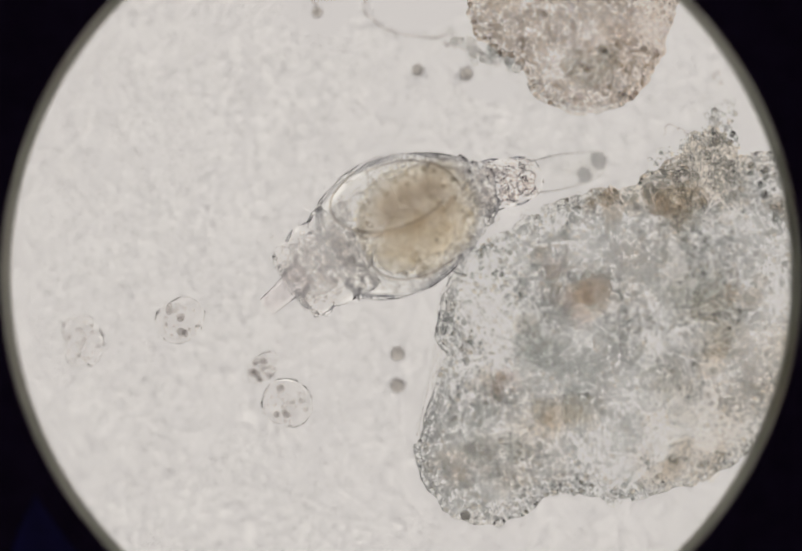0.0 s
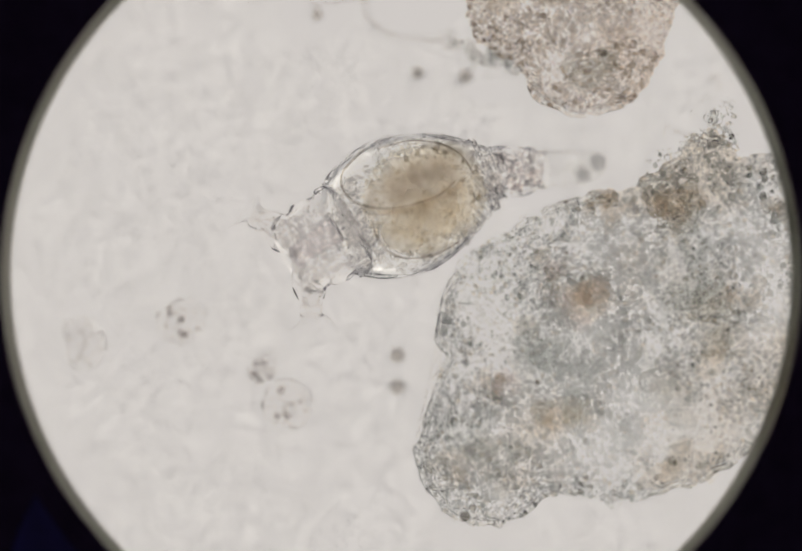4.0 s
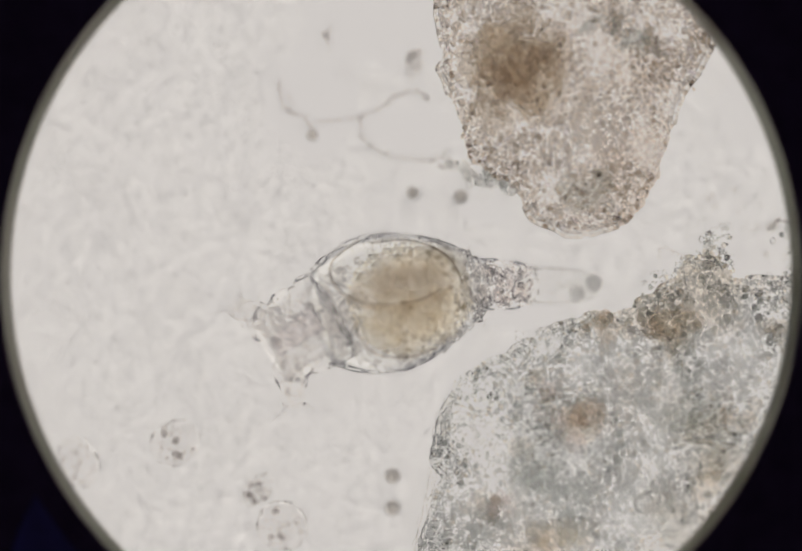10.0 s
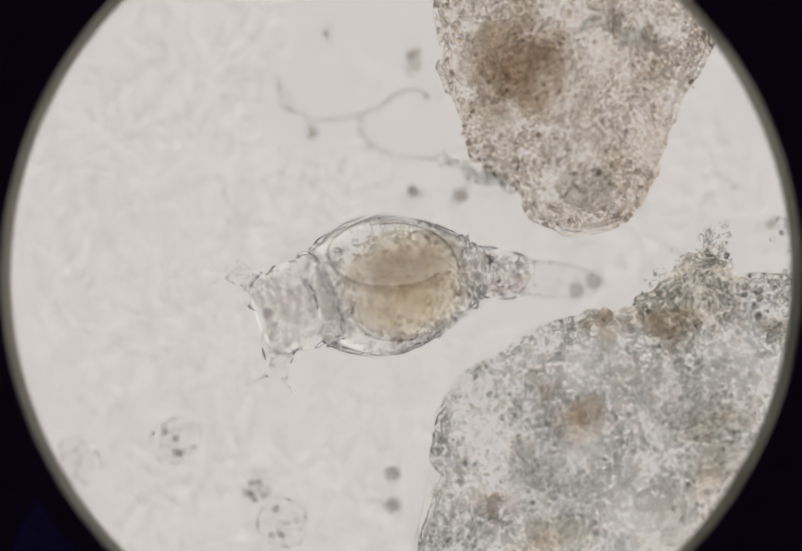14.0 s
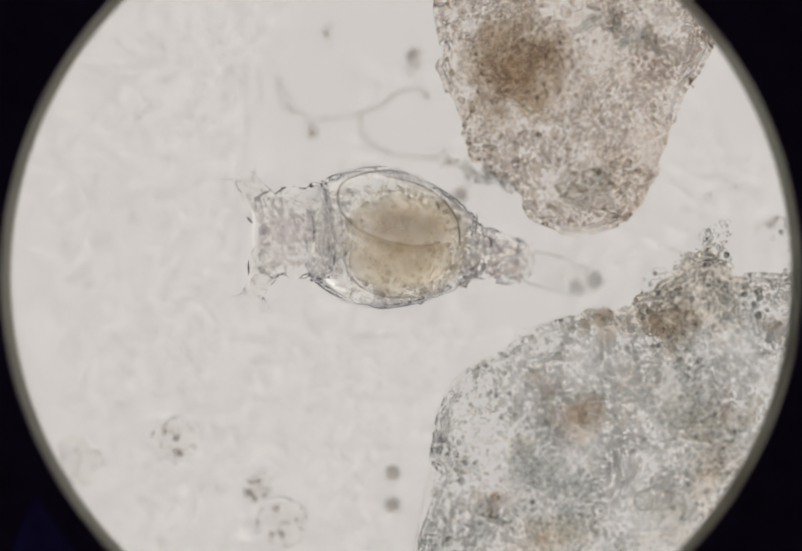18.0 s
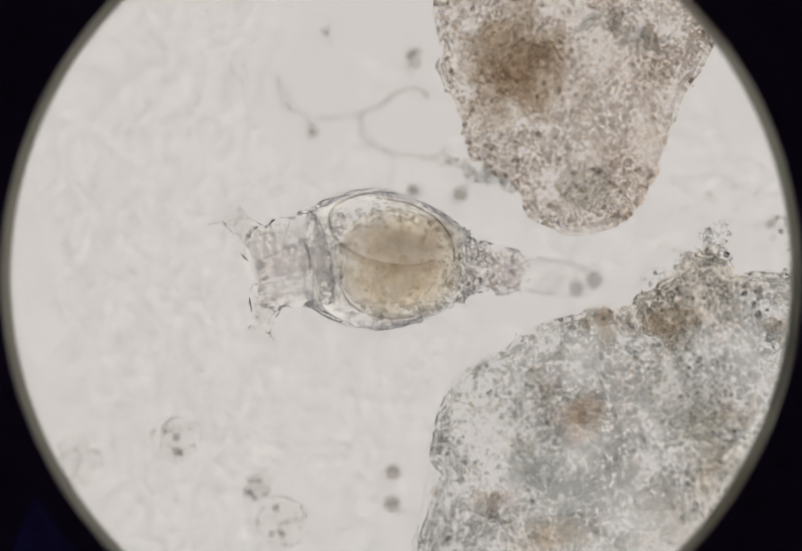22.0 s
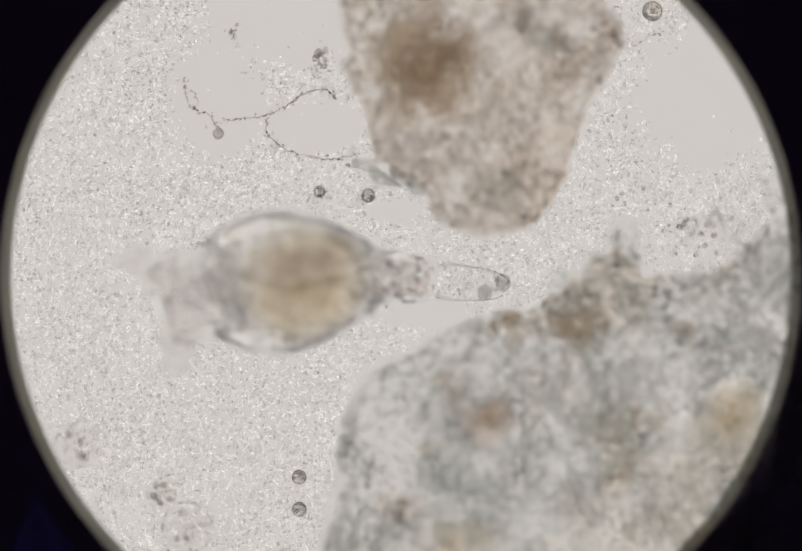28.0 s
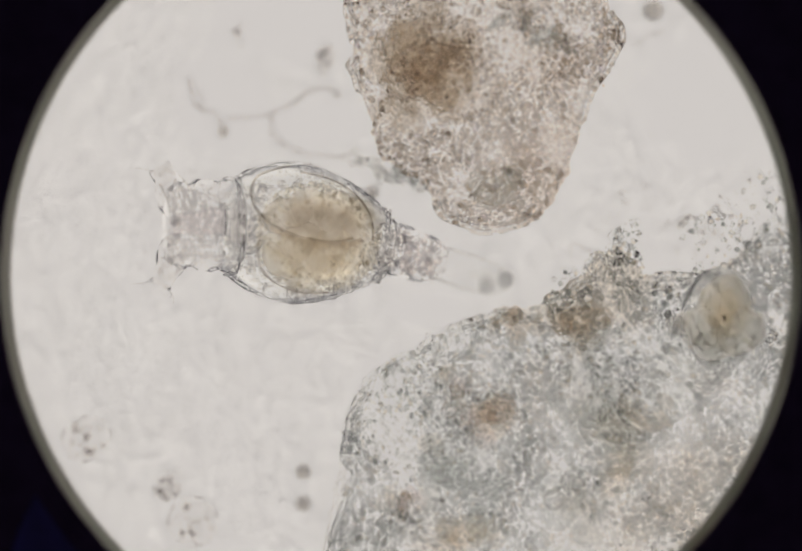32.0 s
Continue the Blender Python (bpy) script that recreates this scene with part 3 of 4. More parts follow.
# ---- single cells, spores, threads and specks on the glass ----
def build_bead(u, v, r, z, mat, label, category="spore", rings=True):
    """A round spore: a shell with a kernel."""
    bead = empty("spore", at(u, v, 0))
    vv, f = lumpy((0, 0, z + r * PX * 0.9), (r * PX, r * PX, 0.9 * r * PX), 0, 0.05, int(u), 3)
    link_mesh("shell", vv, f, mat, bead)
    if rings:
        vv, f = lumpy((0, 0, z + r * PX * 0.9), (0.58 * r * PX, 0.58 * r * PX, 0.5 * r * PX), 0, 0.1, int(v), 2)
        link_mesh("kernel", vv, f, PELLICLE, bead)
    tagged(bead, label, category, "spores on the slide")


for _u, _v, _r, _z in ((767, 930, 15, 0.0), (767, 993, 15, 0.0), (609, 259, 11, 0.0), (902, 380, 14, 0.0), (807, 373, 12, 0.0), (1262, 848, 10, 0.0), (1220, 827, 7, 0.0), (960, 1000, 9, 0.02),
                       (1330, 552, 8, 0.0), (1380, 600, 7, 0.0), (1100, 853, 17, 0.0), (1202, 48, 18, 0.02), (1457, 20, 20, 0.0), (900, 1245, 10, 0.05)):
    build_bead(_u, _v, _r, _z, BEAD, "small round clear spore with a dark outline")
for _u, _v, _r, _z in ((1105, 188, 12, 0.0), (1307, 583, 13, 0.0), (1292, 643, 13, 0.0), (1182, 632, 15, 0.0), (1057, 748, 12, 0.0), (1082, 798, 10, 0.0), (1082, 825, 10, 0.0), (1420, 803, 14, 0.0), (1157, 161, 12, 0.0), (1320, 95, 9, 0.0), (1037, 213, 10, 0.0)):
    build_bead(_u, _v, _r, _z, TAN_BEAD, "small round tan spore under the debris")


def build_cell(u, v, ru, rv, turn, z, seed, label, dark=4):
    """A flat clear cell with granules in it."""
    cell = empty("cell", at(u, v, 0))
    h = 0.35 * min(ru, rv) * PX
    vv, f = lumpy((0, 0, z + h), (ru * PX, rv * PX, h), turn, 0.24, seed, 3)
    link_mesh("membrane", vv, f, CELL_WALL, cell, "clear thin membrane")
    rng = np.random.RandomState(seed)
    c, s = math.cos(turn), math.sin(turn)
    loop = []
    for a in np.linspace(0.4 * seed, 0.4 * seed + 4.4, 27):
        w = 0.97 + 0.07 * math.sin(3 * a + seed) + 0.04 * math.sin(7 * a)
        loop.append(Vector(((ru * w * math.cos(a) * c - rv * w * math.sin(a) * s) * PX, (ru * w * math.cos(a) * s + rv * w * math.sin(a) * c) * PX, z + h)))
    vv, f = rope(loop, 1.5 * PX, 8, 0.4)
    link_mesh("rim", vv, f, PELLICLE, cell, "clear rounded rim")
    for k in range(26):
        a, q = rng.uniform(0, 6.283), 0.85 * math.sqrt(rng.rand())
        x, y = ru * q * math.cos(a), rv * q * math.sin(a)
        r = rng.uniform(3.0, 6.5) if k >= dark else rng.uniform(6.5, 10)
        vv, f = lumpy(((x * c - y * s) * PX, (x * s + y * c) * PX, z + h), (r * PX, 0.8 * r * PX, 0.7 * r * PX), rng.uniform(0, 3), 0.2, seed + k, 2)
        link_mesh("granule", vv, f, SPECK if k < dark else (CRUMB, CELL_WALL)[k % 2], cell)
    tagged(cell, label, "cell", "cells on the slide")


build_cell(342, 862, 46, 42, 0.3, 0.026, 301, "clear round granular cell over the glass", 4)
build_cell(502, 957, 34, 26, 0.6, 0.016, 302, "small clear granular cell with a dark border", 6)
build_cell(548, 1028, 50, 46, 0.1, 0.022, 303, "faint clear granular cell", 3)
build_cell(812, 118, 19, 34, -0.25, 0.0, 304, "oval clear cell with a dark grainy middle", 5)
build_cell(150, 905, 40, 52, 0.2, 0.012, 308, "faint clear granular cell", 0)


def build_ring_cell(u, v, r, z, seed, label):
    """A round clear cell whose wall and kernel show as rings."""
    cell = empty("ring_cell", at(u, v, 0))
    mid = Vector((0, 0, z + 0.5 * r * PX))
    vv, f = lumpy(mid, (r * PX, r * PX, 0.5 * r * PX), 0, 0.06, seed, 3)
    link_mesh("membrane", vv, f, PELLICLE, cell, "clear thin membrane")
    for name, q, w in (("wall_ring", 0.96, 2.6), ("inner_ring", 0.62, 1.8), ("kernel_ring", 0.30, 2.2)):
        loop = [mid + Vector((q * r * math.cos(a) + 0.04 * r * math.sin(3 * a + seed), q * r * math.sin(a), 3)) * PX for a in np.linspace(0, 6.283, 33)]
        vv, f = rope(loop, w * PX, 8)
        link_mesh(name, vv, f, CELL_WALL if name != "wall_ring" else CRUMB, cell)
    tagged(cell, label, "cell", "cells on the slide")


build_ring_cell(1622, 618, 23, 0.0, 305, "round clear cell with a ring-shaped wall")
build_ring_cell(1259, 981, 19, 0.055, 306, "round clear ringed cell in the debris")
build_ring_cell(1286, 946, 14, 0.055, 307, "small clear ringed cell in the debris")


def build_flock(u, v, spread, count, seed, r0, r1, mat, label, z=0.0):
    """A few dark crumbs sticking together."""
    flock = empty("crumb_flock", at(u, v, 0))
    rng = np.random.RandomState(seed)
    for k in range(count):
        r = rng.uniform(r0, r1)
        x, y = rng.normal(0, spread, 2)
        vv, f = lumpy((x * PX, y * PX, z + 0.8 * r * PX), (r * PX, 0.85 * r * PX, 0.8 * r * PX), rng.uniform(0, 3), 0.25, seed + k, 2)
        link_mesh("crumb", vv, f, mat, flock)
    tagged(flock, label, "crumbs")


build_flock(636, 58, 7, 9, 401, 3, 6, SPECK, "dark crumbs stuck together on the glass")
build_flock(632, 92, 9, 6, 402, 5, 9, PELLICLE, "pale crumbs on the glass")
build_flock(1480, 440, 22, 10, 403, 3, 6, SPECK, "dark crumbs scattered beside the debris")
build_flock(1540, 470, 26, 10, 404, 4, 8, BEAD, "dark crumbs scattered beside the debris")
build_flock(1020, 652, 9, 7, 405, 4, 7, GRAIN, "clear crumbs at the border of the debris", 0.055)
build_flock(1395, 448, 16, 16, 406, 4, 7, GRAIN, "clear crumbs on the debris knob", 0.06)
build_flock(1410, 385, 14, 5, 407, 3, 6, SPECK, "dark crumbs on the glass", 0.0)
for _u, _v, _s, _n, _k in ((945, 1015, 26, 26, 411), (1402, 1018, 22, 24, 412), (1330, 930, 30, 16, 413), (1440, 860, 30, 18, 414), (1090, 760, 26, 16, 415), (1200, 900, 34, 16, 416), (1480, 740, 34, 18, 417), (1010, 905, 26, 14, 418)):
    build_flock(_u, _v, _s, _n, _k, 3, 6.5, CRUMB, "dark crumbs caught in the grey debris", 0.042)
build_flock(1575, 420, 20, 12, 408, 4, 8, SPECK, "dark crumbs on the debris arm", 0.03)


def build_thread(points, r, seed, label, z=0.002, beads=1.0):
    """A thin knotted thread lying on the glass."""
    rng = np.random.RandomState(seed)
    base = at(*points[0], 0)
    thread = empty("thread", base)
    line = bend([at(u, v, z) - base for u, v in points], 7)
    line = [p + Vector((rng.uniform(-1, 1), rng.uniform(-1, 1), 0)) * 2.2 * PX for p in line]
    vv, f = rope(line, r * PX, 7)
    link_mesh("strand", vv, f, SPECK, thread, "thin dark strand")
    for p in line:
        for _ in range(int(rng.rand() < 0.8 * beads) + int(rng.rand() < 0.5 * beads)):
            q = rng.uniform(1.5, 3.4)
            vv, f = lumpy(p + Vector((rng.normal(0, 3), rng.normal(0, 3), 0)) * PX, (q * PX, 0.8 * q * PX, 0.7 * q * PX), rng.uniform(0, 3), 0.2, seed, 2)
            link_mesh("knot", vv, f, SPECK, thread)
    tagged(thread, label, "thread")


build_thread([(544, 150), (546, 190), (562, 212), (590, 222), (606, 245)], 1.6, 501, "thin knotted thread on the glass")
build_thread([(562, 212), (568, 195), (560, 175)], 1.3, 502, "short thread on the glass", beads=0.3)
build_thread([(620, 234), (665, 228), (705, 224), (740, 205), (780, 180), (815, 172), (838, 190)], 1.8, 503, "long knotted thread across the glass")
build_thread([(705, 228), (704, 255), (728, 283), (770, 300), (812, 308), (850, 306), (880, 300)], 1.8, 504, "curved knotted thread round a clear gap")
build_thread([(858, 318), (900, 330), (942, 346), (968, 366)], 2.0, 505, "thread beside the brown debris", beads=0.8)
build_thread([(1330, 530), (1345, 505), (1300, 480), (1290, 500)], 1.2, 506, "short curled thread beside the debris", z=0.02, beads=0.2)
build_thread([(1420, 90), (1450, 70), (1480, 58)], 1.2, 507, "short thread on the glass", beads=0.5)
build_thread([(1206, 735), (1202, 800), (1200, 870), (1204, 930)], 1.4, 509, "fine pale fibre in the grey debris", z=0.045, beads=0.2)


def build_spur():
    """A string of lumps that hangs on the brown clump."""
    spur = empty("debris_spur", at(935, 340, 0))
    rng = np.random.RandomState(66)
    for k in range(34):
        q = k / 33
        u, v = 872 + 128 * q, 302 + 72 * q + 10 * math.sin(6 * q)
        r = rng.uniform(7, 16)
        p = at(u + rng.normal(0, 7), v + rng.normal(0, 7), 0.028 + rng.uniform(-0.014, 0.016)) - at(935, 340, 0)
        vv, f = lumpy(p, (r * PX, 0.85 * r * PX, 0.8 * r * PX), rng.uniform(0, 3), 0.3, 600 + k, 2)
        link_mesh("lump", vv, f, (SMOKE, STREAK, CRUMB)[k % 3], spur)
    tagged(spur, "dark grey string of lumps beside the brown debris", "debris")


build_spur()


def build_flake(points, width, seed, label):
    """A clear folded flake along the border of the clump."""
    base = at(*points[0], 0)
    flake = empty("flake", base)
    line = bend([at(u, v, 0.05) - base for u, v in points], 6)
    for k, off in enumerate((-0.5, 0.5)):
        vv, f = rope([p + Vector((off * width * PX * (1 + 0.4 * math.sin(i)), 0, 0)) for i, p in enumerate(line)], 4.2 * PX, 9)
        link_mesh("fold", vv, f, MEMBRANE, flake)
    vv, f = rope(line, 0.55 * width * PX, 10)
    link_mesh("sheet", vv, f, TISSUE, flake)
    tagged(flake, label, "flake")


build_flake([(886, 770), (868, 800), (859, 830), (855, 865), (853, 890)], 13, 701, "clear folded flake along the debris border")
build_flake([(849, 912), (843, 945), (834, 988), (822, 1045), (812, 1090)], 12, 702, "clear folded flake along the debris border")


# ---- the rotifer ----
ANCHOR = at(1164, 557, 0.0105)
# seconds, rear of the trunk (u, v), its front (u, v), the head's front (u, v), all in the view
GAIT = [(0.0, 938, 368, 678, 484, 570, 566), (1.0, 938, 368, 678, 485, 570, 567), (1.5, 950, 356, 687, 482, 570, 566), (2.0, 948, 350, 700, 468, 570, 520), (2.5, 960, 352, 700, 462, 567, 522),
        (3.0, 955, 342, 685, 468, 556, 540), (3.5, 957, 341, 683, 460, 563, 530), (4.2, 955, 334, 684, 430, 552, 508), (5.5, 950, 320, 680, 382, 536, 456), (6.0, 955, 322, 680, 388, 535, 448), (6.5, 945, 316, 680, 372, 536, 424),
        (7.0, 945, 310, 670, 350, 531, 398), (7.5, 948, 299, 668, 318, 524, 350), (8.0, 945, 289, 668, 292, 520, 326), (8.5, 943, 293, 668, 300, 520, 336), (9.0, 938, 395, 650, 415, 512, 462),
        (9.5, 936, 551, 654, 590, 514, 645), (10.0, 931, 556, 652, 612, 524, 690), (10.5, 932, 564, 662, 633, 530, 718), (11.0, 927, 570, 668, 646, 540, 732), (11.5, 928, 571, 662, 655, 537, 742),
        (12.0, 926, 556, 650, 619, 520, 693), (12.5, 923, 558, 645, 616, 512, 688), (13.0, 921, 560, 640, 622, 510, 690), (13.5, 927, 534, 647, 580, 510, 645), (14.0, 926, 530, 644, 574, 506, 630),
        (14.5, 930, 529, 650, 564, 504, 614), (15.5, 928, 498, 648, 480, 498, 510), (16.5, 926, 468, 645, 408, 497, 420), (17.0, 924, 478, 640, 424, 495, 430), (17.5, 926, 483, 642, 438, 495, 450), (18.0, 926, 490, 640, 450, 493, 462),
        (18.5, 925, 512, 640, 480, 489, 502), (19.0, 922, 522, 632, 510, 486, 542), (19.5, 923, 520, 634, 524, 489, 560), (20.0, 921, 524, 630, 536, 487, 575), (20.5, 916, 527, 630, 545, 486, 586),
        (21.0, 914, 526, 630, 538, 488, 574), (21.5, 917, 524, 630, 510, 490, 544), (22.0, 917, 520, 628, 500, 487, 534), (22.5, 919, 507, 630, 480, 490, 514), (23.0, 922, 496, 630, 468, 487, 486),
        (23.5, 924, 486, 636, 466, 491, 484), (24.0, 775, 492, 480, 484, 338, 508), (24.5, 748, 498, 450, 498, 308, 532), (25.0, 735, 500, 446, 512, 316, 566), (25.5, 738, 522, 452, 537, 322, 584),
        (26.5, 738, 532, 446, 548, 312, 596), (27.5, 735, 537, 440, 553, 308, 598), (28.0, 732, 539, 438, 559, 310, 606), (28.5, 735, 537, 443, 567, 316, 618), (29.0, 738, 536, 442, 569, 320, 623), (29.5, 738, 541, 444, 576, 328, 645),
        (30.0, 738, 524, 448, 554, 322, 610), (30.5, 750, 520, 461, 523, 322, 574), (31.0, 753, 490, 464, 470, 320, 498), (31.5, 756, 472, 474, 438, 324, 446), (32.0, 755, 482, 472, 440, 320, 442)]


def shift_at(t):
    ts = [r[0] for r in STAGE]
    return np.interp(t, ts, [r[1] for r in STAGE]), np.interp(t, ts, [r[2] for r in STAGE])


def along(place, way, up=Vector((0, 0, 1))):
    """A pose whose x axis runs along way."""
    x = way.normalized()
    y = up.cross(x).normalized()
    z = x.cross(y)
    m = Matrix((x, y, z)).transposed().to_4x4()
    m.translation = place
    return m


def build_lobe(name, parent, side):
    """One horn of the crown, at its own origin, along x; side -1 or 1 tells where it leans."""
    v, f = tube([(-34, 20), (-26, 32), (-6, 35), (14, 30), (30, 24), (42, 20), (52, 20), (59, 21), (63, 16), (65, 5)], sides=28, squash=0.85, wrinkle=0.08, seed=31 + side, waves=5)
    lobe = link_mesh(name, v, f, LOBE, parent, "clear horn-shaped crown lobe")
    for k, (a, b, w) in enumerate(((-0.7, -0.75, 2.4), (0.72, 0.5, 2.4), (-0.2, 0.2, 2.0), (0.3, -0.3, 1.8))):
        pts = [Vector((-24, 27 * a, 16)), Vector((8, 24 * a * 0.9 + 3 * b, 17)), Vector((36, 16 * a + 4 * b, 13)), Vector((62, 15 * b, 9))]
        v, f = rope([p * PX for p in bend(pts, 5)], w * PX, 7, 0.7)
        link_mesh("crown_fold", v, f, FOLD, lobe)
    v, f = rope([Vector((59 + 2 * math.sin(2 * a), 20 * math.cos(a), 17 * math.sin(a))) * PX for a in np.linspace(0, 6.283, 25)], 2.4 * PX, 7)
    link_mesh("crown_rim", v, f, FOLD, lobe, "clear rim that carries the hairs")
    rng = np.random.RandomState(20 + side)
    p = np.stack([rng.uniform(-26, 54, 90), rng.uniform(-20, 20, 90), rng.uniform(-4, 16, 90)], 1) * PX
    v, f = scatter(p, PX * rng.uniform(2.2, 5.0, 90), 71 + side)
    tagged(link_mesh("tissue_mass", v, f, LOBE_GRAIN, lobe, "clear granular tissue"), kind="stuff")
    hairs = []
    for k in range(30):
        a = 2 * math.pi * k / 30
        out = Vector((0.62, 0.85 * math.cos(a), 0.5 * math.sin(a))).normalized()
        L = rng.uniform(22, 46)
        p0 = Vector((60, 19 * math.cos(a), 16 * math.sin(a)))
        p1 = p0 + out * L * 0.5 + Vector((3, 0, 0))
        p2 = p0 + out * L * 0.8 + Vector((6, -side * 9, 3))
        hairs.append(rope([p * PX for p in bend([p0, p1, p2], 4)], 1.2 * PX, 5, 0.3))
    v, f = join(hairs)
    hair = link_mesh("cilia", v, f, CILIA, lobe, "fine beating hairs")
    hair["kind"] = "stuff"
    return lobe, hair


TRUNK = [(-170, 22), (-166, 40), (-156, 48), (-146, 57), (-128, 71), (-90, 95), (-40, 118), (5, 130), (40, 133), (80, 127), (115, 115), (136, 104), (148, 97), (155, 89), (161, 72), (167, 46), (170, 8)]


def girth(x):
    """The trunk's half-width at x."""
    return float(np.interp(x, [p[0] for p in TRUNK], [p[1] for p in TRUNK]))


def build_rotifer():
    body = empty("rotifer")
    v, f = tube(TRUNK, sides=64, squash=0.85, wrinkle=0.012, seed=1)
    trunk = link_mesh("trunk", v, f, SKIN, body, "clear barrel-shaped trunk")
    v, f = tube([(0.95 * x, 0.92 * r) for x, r in TRUNK], sides=56, squash=0.83, wrinkle=0.025, seed=2, waves=11)
    link_mesh("inner_skin", v, f, LINING, trunk, "clear inner lining")
    # stomach and gut
    for k, size in enumerate((1.0, 0.86, 0.70)):
        v, f = lumpy(Vector((-10 - 4 * k, 4 - 3 * k, 4 * k)) * PX, (112 * size * PX, 96 * size * PX, 70 * size * PX), 0.05 + 0.4 * k, 0.13 + 0.07 * k, 4 + k, 4)
        link_mesh("stomach" if k == 0 else "food_layer", v, f, GUT, trunk, "tan granular stomach" if k == 0 else "soft tan layer of food")
    for kind, mat, cy, ry, count, seed, text in (("gut_core", GUT_DARK, -32, 24, 12, 6, "dark brown food mass"), ("intestine", GUT_GOLD, 36, 30, 9, 9, "yellow-brown gut")):
        pile = np.random.RandomState(seed)
        pieces = []
        for k in range(count):
            x = -92 + 152 * (k + 0.5) / count
            c = Vector((x, cy + ry * math.sqrt(1 - ((x + 16) / 84) ** 2) * (-0.8, 0.0, 0.8)[k % 3], pile.uniform(-14, 18))) * PX
            pieces.append(lumpy(c, (pile.uniform(34, 52) * PX, pile.uniform(24, 34) * PX, 20 * PX), pile.uniform(0, 3), 0.35, seed + k, 3))
        v, f = join(pieces)
        link_mesh(kind, v, f, mat, trunk, text)
    v, f = rope([p * PX for p in bend([Vector((80, -4, 20)), Vector((40, 10, 26)), Vector((-10, 14, 28)), Vector((-60, 8, 28)), Vector((-90, -4, 22))], 6)], 5.0 * PX, 8)
    link_mesh("gut_seam", v, f, GUT_SEAM, trunk, "thin seam across the gut")
    for w, pts in ((2.4, ((60, -122, 20), (112, -98, 30), (127, -72, 36), (120, -42, 44), (96, -18, 56), (60, -2, 64), (20, 6, 68), (-30, 6, 66), (-70, -6, 56))),
                   (2.0, ((98, 6, 50), (100, 40, 48), (88, 72, 42), (58, 94, 34), (10, 104, 28), (-44, 98, 24))),
                   (1.8, ((40, -112, 34), (-20, -106, 34), (-68, -84, 34), (-100, -48, 34), (-110, -6, 34)))):
        v, f = rope([p * PX for p in bend([Vector(p) for p in pts], 6)], w * PX, 8)
        link_mesh("stomach_wall", v, f, GUT_LINE, trunk, "thin curved stomach wall")
    rng = np.random.RandomState(31)
    pts, sz = [], []
    while len(pts) < 1500:
        a, b = rng.uniform(0, 6.283), -0.2 + 1.2 * rng.rand()
        q = rng.uniform(0.86, 1.03)
        c = math.sqrt(max(0, 1 - b * b))
        if c < 0.72 and not (math.sin(a) > 0.2 and rng.rand() < 0.6) and rng.rand() < 0.7:
            continue
        x, y, z = -12 + 116 * q * c * math.cos(a), 2 + 100 * q * c * math.sin(a), 72 * q * b
        pts.append(Vector((x, y, z)) * PX)
        sz.append(PX * rng.uniform(2.0, 5.0))
    v, f = scatter(np.array(pts), sz, 33)
    ob = link_mesh("food_mass", v, f, GUT_GRAIN, trunk, "golden food grains")
    ob["kind"] = "stuff"
    # mastax with its jaws
    v, f = lumpy(Vector((112, 8, 0)) * PX, (30 * PX, 40 * PX, 34 * PX), 0.0, 0.14, 14, 3)
    mastax = link_mesh("mastax", v, f, TISSUE, trunk, "clear round chewing organ")
    v, f = lumpy(Vector((136, 0, 24)) * PX, (11 * PX, 50 * PX, 16 * PX), 0.04, 0.2, 15, 3)
    link_mesh("neck_band", v, f, NECK, trunk, "grey band behind the head")
    # folds of the skin, along and round the trunk
    for s in (-1, 1):
        for k, (off, lift) in enumerate(((0.95, 10), (0.87, 30), (0.99, -6), (0.80, 44))):
            pts = [Vector((x, s * off * girth(x), lift)) * PX for x in (-140, -110, -70, -20, 30, 80, 120, 148)]
            wob = [p + Vector((0, s * 3 * PX * math.sin(i * 1.7 + k), 0)) for i, p in enumerate(bend(pts, 5))]
            v, f = rope(wob[k * 4: len(wob) - 3 * k], (2.4 - 0.3 * k) * PX, 8)
            link_mesh("fold", v, f, FOLD, trunk)
    for x, w in ((146, 2.4), (154, 2.8), (-134, 2.4), (-152, 2.6)):
        r = girth(x) - 1
        v, f = rope([Vector(((x + 4 * math.sin(3 * a + x)) * PX, r * math.cos(a) * PX, 0.85 * r * math.sin(a) * PX)) for a in np.linspace(0, 6.283, 41)], w * PX, 8)
        link_mesh("collar", v, f, FOLD, trunk)
    for k in range(10):
        a = 6.283 * (k + 0.3 * math.sin(5 * k)) / 10
        x = -126 - 11 * (k % 4)
        r = girth(x)
        v, f = lumpy(Vector((x, r * math.cos(a), 0.85 * r * math.sin(a))) * PX, (17 * PX, (9 + 3 * math.sin(k)) * PX, 9 * PX), 0.5 * math.sin(2 * k), 0.25, 350 + k, 3)
        link_mesh("rear_fold", v, f, TISSUE, trunk)
    for k in range(76):
        x = rng.choice([-1, 1, 1]) * rng.uniform(100, 140)
        y = rng.uniform(-0.78, 0.78) * girth(x)
        if k > 44:
            a = rng.uniform(0, 6.283)
            x, y = -10 + 122 * math.cos(a), 112 * math.sin(a)
        v, f = lumpy(Vector((x, y, rng.uniform(-20, 40))) * PX, (rng.uniform(8, 22) * (1.0 if k < 45 else 0.5) * PX, rng.uniform(4, 8) * PX, 6 * PX), rng.uniform(0.6, 2.5), 0.45, 50 + k, 3)
        link_mesh("gland", v, f, TISSUE, trunk)
